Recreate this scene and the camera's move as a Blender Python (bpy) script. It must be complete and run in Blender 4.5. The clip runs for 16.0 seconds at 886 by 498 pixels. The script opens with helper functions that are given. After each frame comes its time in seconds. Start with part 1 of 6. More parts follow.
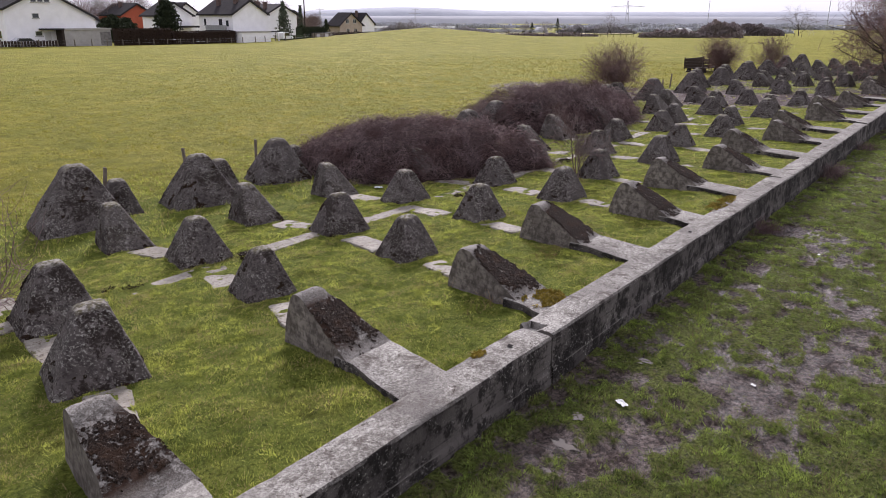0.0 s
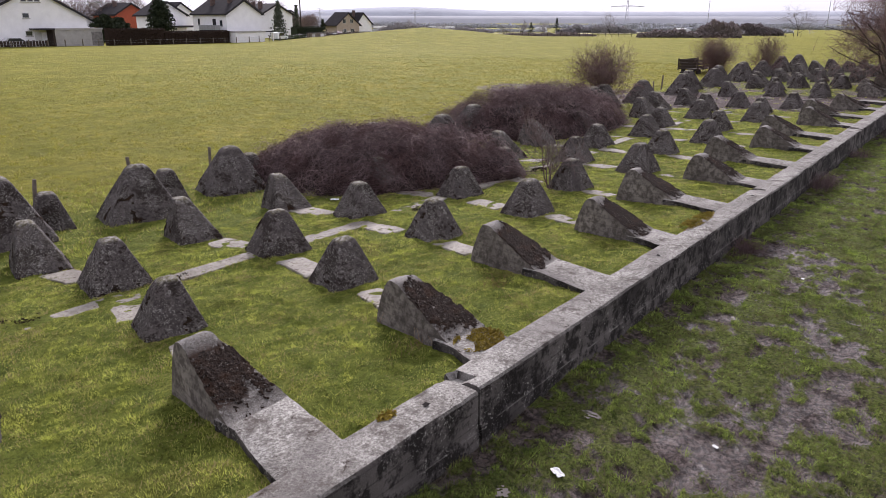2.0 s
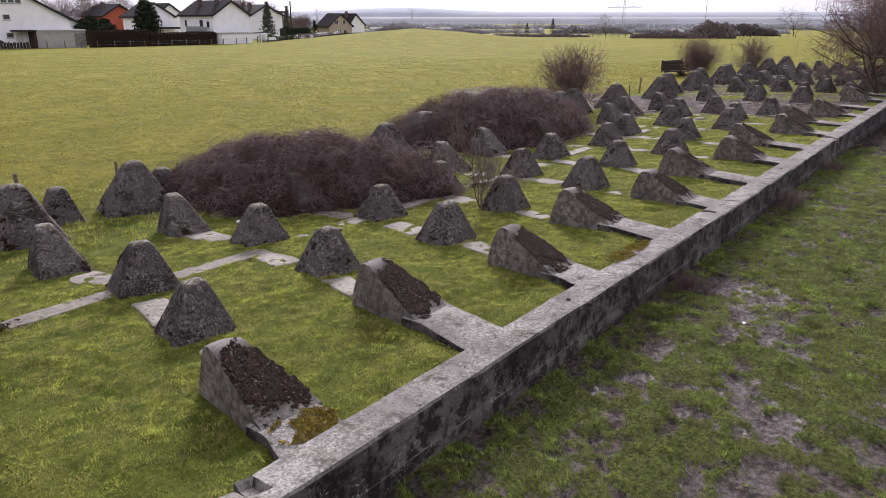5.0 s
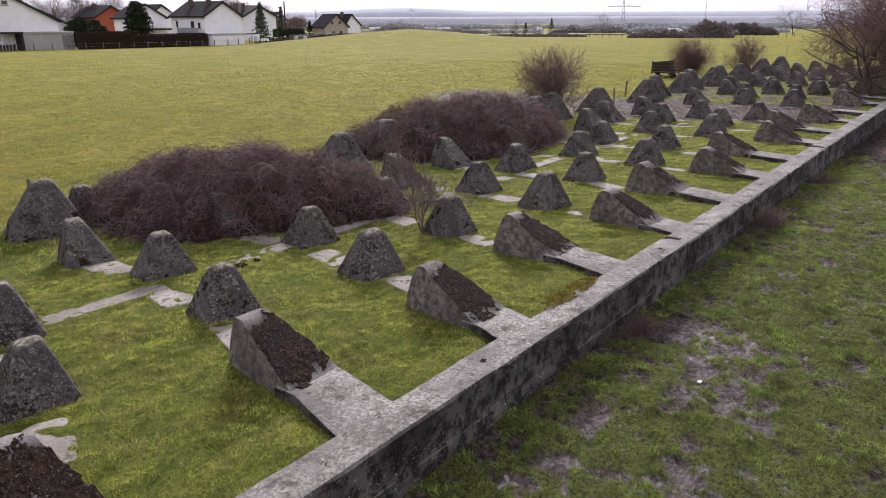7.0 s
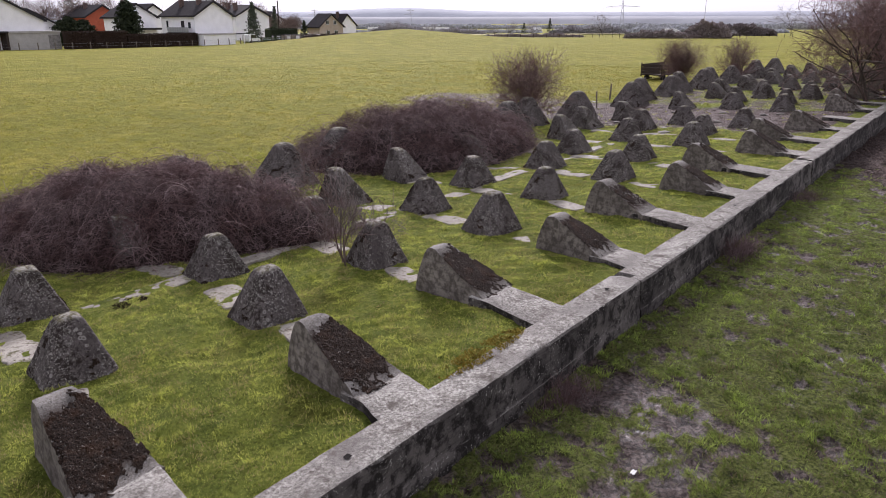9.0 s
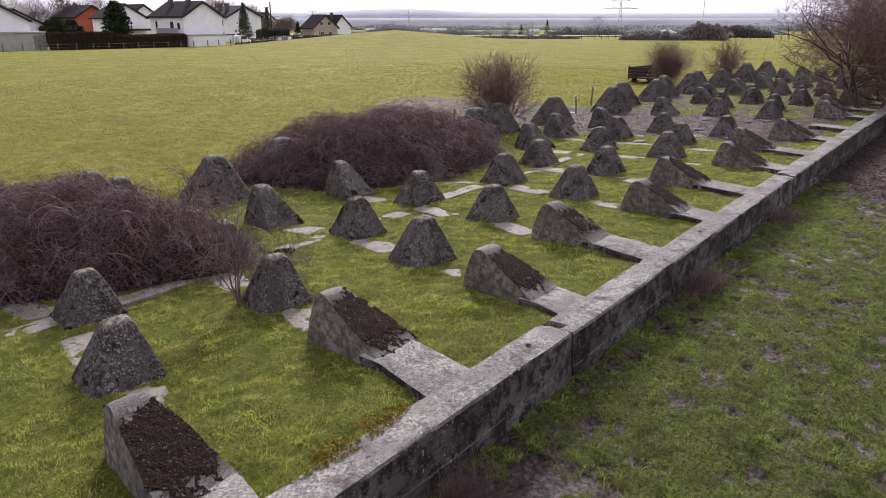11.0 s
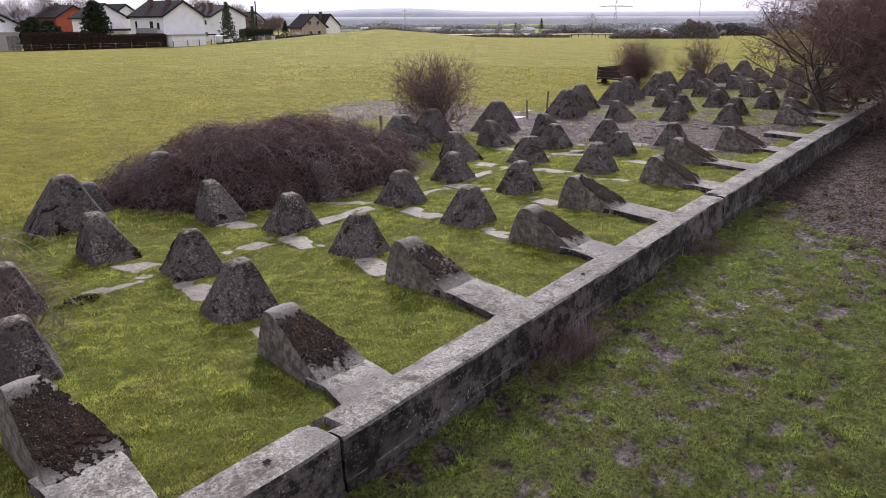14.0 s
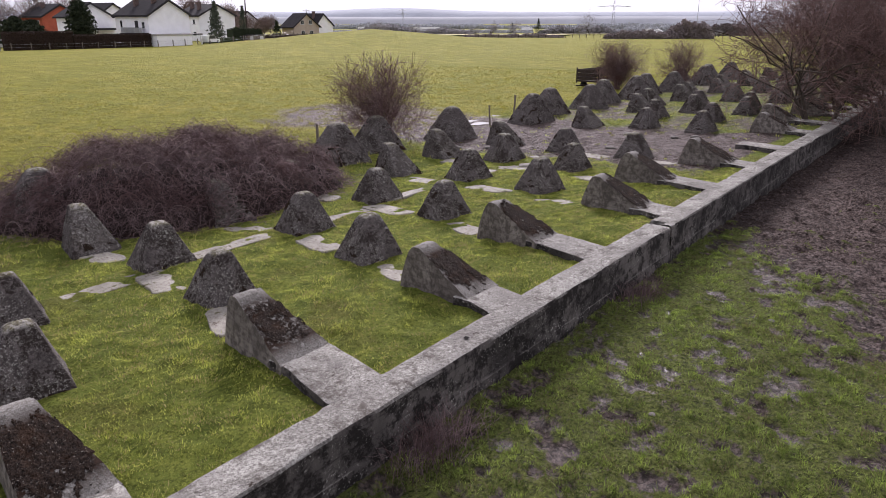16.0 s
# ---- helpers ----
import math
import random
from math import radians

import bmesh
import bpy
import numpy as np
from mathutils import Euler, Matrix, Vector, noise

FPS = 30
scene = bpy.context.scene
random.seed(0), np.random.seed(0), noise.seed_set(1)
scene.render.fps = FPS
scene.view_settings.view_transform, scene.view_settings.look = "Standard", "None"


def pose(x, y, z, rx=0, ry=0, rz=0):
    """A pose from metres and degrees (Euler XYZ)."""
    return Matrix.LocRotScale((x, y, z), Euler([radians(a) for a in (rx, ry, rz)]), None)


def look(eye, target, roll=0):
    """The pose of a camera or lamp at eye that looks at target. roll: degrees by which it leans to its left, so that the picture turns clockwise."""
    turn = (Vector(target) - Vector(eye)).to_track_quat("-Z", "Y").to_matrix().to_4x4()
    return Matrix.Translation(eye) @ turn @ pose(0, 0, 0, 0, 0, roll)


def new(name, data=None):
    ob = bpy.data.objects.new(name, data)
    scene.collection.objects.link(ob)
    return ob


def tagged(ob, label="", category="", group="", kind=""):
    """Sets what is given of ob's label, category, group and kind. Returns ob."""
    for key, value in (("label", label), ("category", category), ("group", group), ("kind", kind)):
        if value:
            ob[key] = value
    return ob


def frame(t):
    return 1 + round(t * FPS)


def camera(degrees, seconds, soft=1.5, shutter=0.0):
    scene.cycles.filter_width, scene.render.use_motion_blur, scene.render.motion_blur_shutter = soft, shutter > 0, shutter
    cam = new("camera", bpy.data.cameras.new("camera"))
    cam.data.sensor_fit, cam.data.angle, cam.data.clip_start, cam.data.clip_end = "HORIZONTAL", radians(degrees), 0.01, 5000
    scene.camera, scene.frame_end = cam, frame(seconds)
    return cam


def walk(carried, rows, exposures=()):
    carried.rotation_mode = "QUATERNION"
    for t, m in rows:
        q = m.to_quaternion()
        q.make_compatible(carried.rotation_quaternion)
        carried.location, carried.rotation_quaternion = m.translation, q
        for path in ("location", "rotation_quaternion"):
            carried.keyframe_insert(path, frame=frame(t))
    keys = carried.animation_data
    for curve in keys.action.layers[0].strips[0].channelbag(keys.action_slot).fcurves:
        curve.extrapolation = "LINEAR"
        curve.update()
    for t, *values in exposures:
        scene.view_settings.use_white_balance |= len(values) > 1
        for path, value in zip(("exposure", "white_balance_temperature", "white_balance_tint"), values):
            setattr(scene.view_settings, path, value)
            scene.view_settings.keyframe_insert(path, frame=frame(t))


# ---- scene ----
cam = camera(63.0, 16.0, soft=0.6)
PATH = [
    (0, (-5.706, -4.383, 3.913), (-3.599, -2.75, 3.059), 0.1),
    (0.5, (-5.27, -4.358, 3.918), (-3.161, -2.727, 3.063), 0.1),
    (1, (-4.861, -4.337, 3.924), (-2.752, -2.705, 3.069), 0.1),
    (1.5, (-4.449, -4.326, 3.918), (-2.342, -2.692, 3.063), 0.1),
    (2, (-4.036, -4.308, 3.914), (-1.929, -2.674, 3.059), 0.1),
    (2.5, (-3.64, -4.332, 3.921), (-1.533, -2.698, 3.067), 0.1),
    (3, (-3.261, -4.41, 3.932), (-1.155, -2.775, 3.078), -0.0),
    (3.5, (-2.839, -4.484, 3.92), (-0.732, -2.849, 3.067), -0.1),
    (4, (-2.393, -4.547, 3.924), (-0.284, -2.913, 3.07), 0.0),
    (4.2, (-2.223, -4.558, 3.914), (-0.112, -2.929, 3.064), 0.1),
    (6.5, (0.202, -4.456, 3.951), (2.31, -2.824, 3.095), -0.2),
    (7, (0.75, -4.453, 3.956), (2.859, -2.82, 3.104), -0.2),
    (7.5, (1.323, -4.42, 3.959), (3.43, -2.787, 3.104), -0.2),
    (8, (1.926, -4.36, 3.935), (4.035, -2.727, 3.081), -0.3),
    (8.5, (2.493, -4.33, 3.941), (4.605, -2.699, 3.09), -0.1),
    (9, (3.056, -4.32, 3.953), (5.166, -2.689, 3.101), -0.1),
    (9.2, (3.301, -4.33, 3.953), (5.407, -2.694, 3.102), -0.1),
    (11.3, (5.657, -4.227, 3.937), (7.773, -2.601, 3.088), 0.0),
    (11.5, (5.874, -4.256, 3.932), (7.99, -2.631, 3.08), 0.0),
    (12, (6.398, -4.369, 3.927), (8.513, -2.744, 3.076), -0.0),
    (12.5, (6.936, -4.526, 3.923), (9.051, -2.901, 3.07), -0.1),
    (13, (7.553, -4.638, 3.928), (9.668, -3.013, 3.076), -0.2),
    (13.5, (8.172, -4.735, 3.905), (10.289, -3.111, 3.053), -0.1),
    (14, (8.803, -4.78, 3.929), (10.921, -3.158, 3.077), -0.2),
    (14.5, (9.521, -4.813, 3.946), (11.64, -3.191, 3.095), -0.3),
    (15, (10.254, -4.843, 3.928), (12.37, -3.221, 3.072), -0.4),
    (15.5, (11.014, -4.789, 3.916), (13.135, -3.172, 3.065), -0.2),
    (16, (11.771, -4.789, 3.889), (13.891, -3.171, 3.037), -0.1),
]
walk(cam, [(t, look(eye, target, roll)) for t, eye, target, roll in PATH],
     exposures=((0.0, 0.75, 6040.0, 24.5), (16.0, 0.75, 6040.0, 24.5)))

# ---------------------------------------------------------------- sky, sun
SUN_EL, SUN_AZ = 28.0, 40.0          # height of the sun, its bearing from +x towards +y
world = bpy.data.worlds.new("world")
scene.world = world
world.use_nodes = True
_n, _l = world.node_tree.nodes, world.node_tree.links
_n.clear()
_sky = _n.new("ShaderNodeTexSky")
_sky.sky_type = "NISHITA"
_sky.sun_disc = False
_sky.sun_elevation = radians(SUN_EL)
_sky.sun_rotation = radians(90 - SUN_AZ)
_sky.dust_density, _sky.air_density = 4.0, 1.2
_hs = _n.new("ShaderNodeHueSaturation")
_hs.inputs["Saturation"].default_value = 0.22
_bg = _n.new("ShaderNodeBackground")
_bg.inputs["Strength"].default_value = 0.102
_out = _n.new("ShaderNodeOutputWorld")
_l.new(_sky.outputs[0], _hs.inputs["Color"])
_cloud = _n.new("ShaderNodeMix")
_cloud.data_type = "RGBA"
_cloud.inputs[0].default_value = 0.82
_cloud.inputs[7].default_value = (6.0, 6.0, 6.1, 1)
_l.new(_hs.outputs[0], _cloud.inputs[6])
_l.new(_cloud.outputs[2], _bg.inputs["Color"])
_l.new(_bg.outputs[0], _out.inputs["Surface"])

sun_data = bpy.data.lights.new("sun", "SUN")
sun_data.energy, sun_data.angle, sun_data.color = 3.2, radians(13), (1.0, 0.95, 0.88)
sun = new("sun", sun_data)
_d = Vector((math.cos(radians(SUN_EL)) * math.cos(radians(SUN_AZ)), math.cos(radians(SUN_EL)) * math.sin(radians(SUN_AZ)), math.sin(radians(SUN_EL))))
sun.matrix_world = look(_d * 50, (0, 0, 0))


# ---------------------------------------------------------------- noise in numpy
def vnoise(x, y, scale, seed=0):
    """Smooth value noise in 0..1."""
    x, y = np.asarray(x, float) / scale + seed * 17.31, np.asarray(y, float) / scale + seed * 9.77
    xi, yi = np.floor(x), np.floor(y)
    fx, fy = x - xi, y - yi
    fx, fy = fx * fx * (3 - 2 * fx), fy * fy * (3 - 2 * fy)

    def h(a, b):
        v = np.sin(a * 127.1 + b * 311.7 + seed * 74.7) * 43758.5453
        return v - np.floor(v)
    return (h(xi, yi) * (1 - fx) + h(xi + 1, yi) * fx) * (1 - fy) + (h(xi, yi + 1) * (1 - fx) + h(xi + 1, yi + 1) * fx) * fy


def fbm(x, y, scale, seed=0, octaves=4):
    v, a, t = 0, 1.0, 0
    for i in range(octaves):
        v = v + a * vnoise(x, y, scale / 2 ** i, seed + i * 3)
        t += a
        a *= 0.5
    return v / t


def step(a, b, x):
    t = np.clip((x - a) / (b - a), 0, 1)
    return t * t * (3 - 2 * t)


# ---------------------------------------------------------------- the plan
PITCH = 2.79                          # spacing of the columns of teeth along the wall
WALL_Z, WALL_IN, WALL_OUT = 0.20, 0.0, -0.47


def churned(x, y):
    """Ground churned bare at the far end of the wall's low side."""
    return np.where(y < -0.3, step(24.6, 29.0, x + 1.5 * np.maximum(0, -y - 1) + 3.5 * (fbm(x, y, 1.6, 13) - 0.5)), 0)


def turf(x, y):
    """Clumps of turf on the muddy low side, 0 to 1."""
    need = 0.345 + 0.10 * np.clip(mud_mask(x, y) - 0.34, 0, 1) + 0.45 * np.clip(mud_mask(x, y) - 0.60, 0, 1) + 0.035 * step(-2.0, -0.7, y) + 0.22 * churned(x, y)
    return step(need - 0.06, need + 0.06, 0.6 * fbm(x, y, 0.26, 55, 2) + 0.4 * fbm(x, y, 0.10, 57, 2))


def rise(x):
    """The wall and the rows climb a little towards the track."""
    return np.interp(x, [11, 15, 20, 25, 32, 42], [0.0, 0.025, 0.07, 0.105, 0.14, 0.16])


def ground_z(x, y):
    x, y = np.asarray(x, float), np.asarray(y, float)
    inside = np.interp(y, [0, 1.5, 3, 9, 11.5, 15, 40], [0.11, 0.05, -0.10, -0.43, -0.53, -0.61, -0.62])
    low = -0.46 + 0.05 * (fbm(x, y, 2.2, 5) - 0.5)
    z = np.where(y < -0.25, low, inside)
    near = step(60, 25, np.hypot(x - 12, y - 3))
    z = z + near * 0.07 * (fbm(x, y, 1.1, 1, 3) - 0.5) + near * 0.035 * (fbm(x, y, 0.28, 2, 2) - 0.5)
    z = z + near * np.where(y < -0.3, 0.045 * turf(x, y), 0.07 * (fbm(x, y, 0.24, 55, 2) - 0.5))
    z = z + np.where(y < -0.3, 0.035, 0.0) * near * (fbm(x, y, 0.16, 19, 2) - 0.5)
    z = z + np.where(y < -0.3, 0.16, 0.0) * churned(x, y) * (fbm(x, y, 0.42, 12, 3) - 0.5 + 0.7 * (fbm(x, y, 0.19, 14, 2) - 0.5))
    # trodden gap in the rows
    gap = step(29.5, 31.5, x - 0.2 * y) * step(38.5, 36, x - 0.2 * y) * step(0.5, 2, y) * step(16, 12, y)
    z = z - 0.06 * gap
    far = np.hypot(x, y)
    z = z + 0.25 * (fbm(x, y, 45, 8, 2) - 0.5) * step(40, 120, far)
    # low rise in the meadow, land falling away behind it
    z = z + rise(x) * step(60, 18, np.abs(y)) * step(140, 60, x)
    u, v = x * 0.778 + y * 0.628, -x * 0.628 + y * 0.778
    z = z - 0.7 * step(90, 160, u) + 2.9 * np.exp(-((u - 176) / 34) ** 2 - (v / 21) ** 2)
    z = z + np.interp(u, [205, 500, 900], [0, -5.5, -12])
    return z


def gz(x, y):
    return float(ground_z(np.array([x]), np.array([y]))[0])




def column_x(k):
    return PITCH * k - (0.25 if k < 0 else 0.0) + (0.8 if k > 12 else 0.0)


def wedge_shift(k):
    """How far a wedge and its beam stand off their column."""
    near = {-1: -0.13, 0: -0.12, 1: -0.17, 2: -0.05, 3: -0.19, 4: 0.06, 5: -0.05, 6: 0.08, 7: 0.06, 8: 0.05, 9: 0.32, 10: 0.32, 11: 0.45}
    return near.get(k, -0.1 if k < 0 else 0.8)


def apex_y(k):
    return 1.50 if k % 2 else 2.03


ROWS_Y = {2: (4.2, 3.55), 3: (6.75, 6.0), 4: (8.95, 8.3), 5: (11.95, 11.3), 6: (12.6, 12.3)}
ROWS_X = {2: 1.0, 3: 1.65, 4: 1.48, 5: 2.05, 6: 3.15}


# ---------------------------------------------------------------- materials
def material(name):
    m = bpy.data.materials.new(name)
    m.use_nodes = True
    t = m.node_tree
    t.nodes["Principled BSDF"].inputs["Specular IOR Level"].default_value = 0.12
    return m, t, t.nodes["Principled BSDF"]


def node(t, kind, **values):
    n = t.nodes.new(kind)
    for k, v in values.items():
        n.inputs[k.replace("_", " ")].default_value = v
    return n


def ramp(t, source, stops):
    r = t.nodes.new("ShaderNodeValToRGB")
    e = r.color_ramp.elements
    while len(e) < len(stops):
        e.new(0.5)
    for s, (p, c) in zip(e, stops):
        s.position = p
        s.color = (c, c, c, 1) if isinstance(c, (int, float)) else (*c, 1)
    t.links.new(source, r.inputs[0])
    return r.outputs[0]


def mix(t, fac, a, b, kind="MIX"):
    n = t.nodes.new("ShaderNodeMix")
    n.data_type, n.blend_type = "RGBA", kind
    for sock, v in ((n.inputs[0], fac), (n.inputs[6], a), (n.inputs[7], b)):
        if isinstance(v, (int, float)):
            sock.default_value = v
        elif isinstance(v, tuple):
            sock.default_value = (*v, 1)
        else:
            t.links.new(v, sock)
    return n.outputs[2]


def maths(t, op, a, b=0.0):
    n = t.nodes.new("ShaderNodeMath")
    n.operation = op
    for sock, v in zip(n.inputs, (a, b)):
        if isinstance(v, (int, float)):
            sock.default_value = v
        else:
            t.links.new(v, sock)
    return n.outputs[0]


def coords(t, world_space=True, jitter=True):
    """Places in metres; each object samples another part of the pattern."""
    if world_space:
        return t.nodes.new("ShaderNodeNewGeometry").outputs["Position"]
    c = t.nodes.new("ShaderNodeTexCoord").outputs["Object"]
    if not jitter:
        return c
    v = t.nodes.new("ShaderNodeVectorMath")
    v.operation = "MULTIPLY_ADD"
    info = t.nodes.new("ShaderNodeObjectInfo").outputs["Random"]
    t.links.new(info, v.inputs[0])
    v.inputs[1].default_value = (37.0, 53.0, 19.0)
    t.links.new(c, v.inputs[2])
    return v.outputs[0]


def noise_tex(t, at, scale, detail=4.0, rough=0.6, dist=0.0):
    n = node(t, "ShaderNodeTexNoise", Scale=scale, Detail=detail, Roughness=rough, Distortion=dist)
    t.links.new(at, n.inputs["Vector"])
    return n.outputs["Fac"]


def voronoi(t, at, scale, feature="F1", randomness=1.0):
    n = node(t, "ShaderNodeTexVoronoi", Scale=scale, Randomness=randomness)
    n.feature = feature
    t.links.new(at, n.inputs["Vector"])
    return n.outputs["Distance"]


def bump(t, bsdf, height, strength=0.5, distance=0.01):
    b = node(t, "ShaderNodeBump", Strength=strength, Distance=distance)
    t.links.new(height, b.inputs["Height"])
    t.links.new(b.outputs[0], bsdf.inputs["Normal"])


def plain(name, colour, rough=0.7, scale=3.0, vary=0.25, metal=0.0, relief=0.3):
    """Simple surface with two scales of variation."""
    m, t, b = material(name)
    at = coords(t, False)
    big, fine = noise_tex(t, at, scale, 3), noise_tex(t, at, scale * 9, 5)
    lo = tuple(c * (1 - vary) for c in colour)
    hi = tuple(min(1, c * (1 + vary)) for c in colour)
    c = mix(t, ramp(t, big, [(0.3, 0.0), (0.7, 1.0)]), lo, hi)
    c = mix(t, maths(t, "MULTIPLY", fine, 0.35), c, tuple(x * 0.6 for x in colour))
    t.links.new(c, b.inputs["Base Color"])
    b.inputs["Roughness"].default_value = rough
    b.inputs["Metallic"].default_value = metal
    bump(t, b, fine, relief, 0.01)
    return m


def up_mask(t, lo, hi):
    """1 where a surface faces up."""
    s = t.nodes.new("ShaderNodeSeparateXYZ")
    t.links.new(t.nodes.new("ShaderNodeNewGeometry").outputs["Normal"], s.inputs[0])
    return ramp(t, s.outputs[2], [(lo, 0.0), (hi, 1.0)])


def blotch(t, at, scale, lo, hi, rough=0.72, detail=8.0):
    """Ragged patches."""
    return ramp(t, noise_tex(t, at, scale, detail, rough, 0.25), [(lo, 0.0), (hi, 1.0)])


def ragged(t, at, amount, scale):
    """Places pushed about, so that round spots come out uneven."""
    n = node(t, "ShaderNodeTexNoise", Scale=scale, Detail=4.0)
    t.links.new(at, n.inputs["Vector"])
    v = t.nodes.new("ShaderNodeVectorMath")
    v.operation = "MULTIPLY_ADD"
    t.links.new(n.outputs["Color"], v.inputs[0])
    v.inputs[1].default_value = (amount, amount, amount)
    t.links.new(at, v.inputs[2])
    return v.outputs[0]


def concrete_tooth():
    m, t, b = material("weathered_tooth_concrete")
    at = coords(t, False)
    big, mid, fine = noise_tex(t, at, 2.0, 4), noise_tex(t, at, 17, 8, 0.75), noise_tex(t, at, 90, 4)
    base = mix(t, ramp(t, big, [(0.35, 0.0), (0.65, 1.0)]), (0.070, 0.060, 0.056), (0.155, 0.136, 0.126))
    base = mix(t, ramp(t, mid, [(0.40, 0.85), (0.53, 0.0)]), base, (0.034, 0.028, 0.026))
    # black crust and dark moss in ragged patches
    crust = ramp(t, maths(t, "ADD", maths(t, "MULTIPLY", big, 0.6), maths(t, "MULTIPLY", noise_tex(t, at, 15.0, 8, 0.8, 0.5), 0.6)), [(0.600, 0.0), (0.640, 1.0)])
    base = mix(t, maths(t, "MULTIPLY", crust, 0.85), base, mix(t, fine, (0.009, 0.006, 0.005), (0.028, 0.019, 0.014)))
    # pale lichen: broken rings and flecks
    d = voronoi(t, ragged(t, at, 0.05, 14), 10.0)
    ring = ramp(t, d, [(0.12, 0.15), (0.20, 1.0), (0.27, 1.0), (0.31, 0.0)])
    where = ramp(t, noise_tex(t, at, 3.1, 3), [(0.53, 0.0), (0.62, 1.0)])
    base = mix(t, maths(t, "MULTIPLY", maths(t, "MULTIPLY", ring, where), 0.55), base, (0.36, 0.345, 0.31))
    fleck = maths(t, "MULTIPLY", blotch(t, at, 40, 0.545, 0.585), ramp(t, noise_tex(t, at, 2.6, 3), [(0.40, 0.1), (0.56, 1.0)]))
    base = mix(t, maths(t, "MULTIPLY", fleck, 0.85), base, (0.33, 0.32, 0.285))
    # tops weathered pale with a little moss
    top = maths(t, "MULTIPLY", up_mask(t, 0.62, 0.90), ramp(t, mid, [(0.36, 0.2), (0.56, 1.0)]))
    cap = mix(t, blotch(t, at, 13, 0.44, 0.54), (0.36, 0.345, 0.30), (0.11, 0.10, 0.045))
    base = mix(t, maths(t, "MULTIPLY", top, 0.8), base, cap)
    t.links.new(base, b.inputs["Base Color"])
    b.inputs["Roughness"].default_value = 0.92
    h = maths(t, "ADD", maths(t, "MULTIPLY", mid, 0.9), maths(t, "MULTIPLY", fine, 0.45))
    bump(t, b, h, 0.9, 0.03)
    return m


def concrete_ramp():
    """Wedges: smooth grey sides with board marks, lichen-grey slope."""
    m, t, b = material("wedge_concrete")
    at = coords(t, False)
    big, mid, fine = noise_tex(t, at, 1.8, 4), noise_tex(t, at, 9, 6, 0.7), noise_tex(t, at, 60, 4)
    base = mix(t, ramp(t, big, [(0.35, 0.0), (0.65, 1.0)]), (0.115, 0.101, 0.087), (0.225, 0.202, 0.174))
    w = node(t, "ShaderNodeTexWave", Scale=2.4, Distortion=1.2, Detail=2.0)
    w.bands_direction = "Z"
    t.links.new(at, w.inputs["Vector"])
    base = mix(t, ramp(t, w.outputs["Fac"], [(0.0, 0.30), (0.16, 0.0)]), base, (0.06, 0.052, 0.044))
    base = mix(t, ramp(t, mid, [(0.42, 0.8), (0.57, 0.0)]), base, (0.055, 0.047, 0.040))
    base = mix(t, maths(t, "MULTIPLY", blotch(t, at, 20, 0.63, 0.68), 0.5), base, (0.30, 0.29, 0.26))
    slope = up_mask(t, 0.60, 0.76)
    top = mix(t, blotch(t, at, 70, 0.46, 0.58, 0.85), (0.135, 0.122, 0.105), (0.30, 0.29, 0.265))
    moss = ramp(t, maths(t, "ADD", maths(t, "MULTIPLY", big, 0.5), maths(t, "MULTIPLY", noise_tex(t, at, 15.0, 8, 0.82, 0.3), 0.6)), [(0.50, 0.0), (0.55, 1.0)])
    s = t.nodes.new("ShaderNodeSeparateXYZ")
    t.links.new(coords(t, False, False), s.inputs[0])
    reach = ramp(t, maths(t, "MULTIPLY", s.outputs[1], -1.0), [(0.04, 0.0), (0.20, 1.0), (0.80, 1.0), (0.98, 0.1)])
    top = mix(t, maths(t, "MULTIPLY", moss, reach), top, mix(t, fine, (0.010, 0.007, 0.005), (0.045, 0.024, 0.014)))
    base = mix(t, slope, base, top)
    t.links.new(base, b.inputs["Base Color"])
    b.inputs["Roughness"].default_value = 0.9
    h = maths(t, "ADD", maths(t, "MULTIPLY", mid, 0.6), maths(t, "MULTIPLY", fine, 0.35))
    h = maths(t, "ADD", h, maths(t, "MULTIPLY", maths(t, "MULTIPLY", moss, slope), 0.8))
    bump(t, b, h, 0.8, 0.02)
    return m


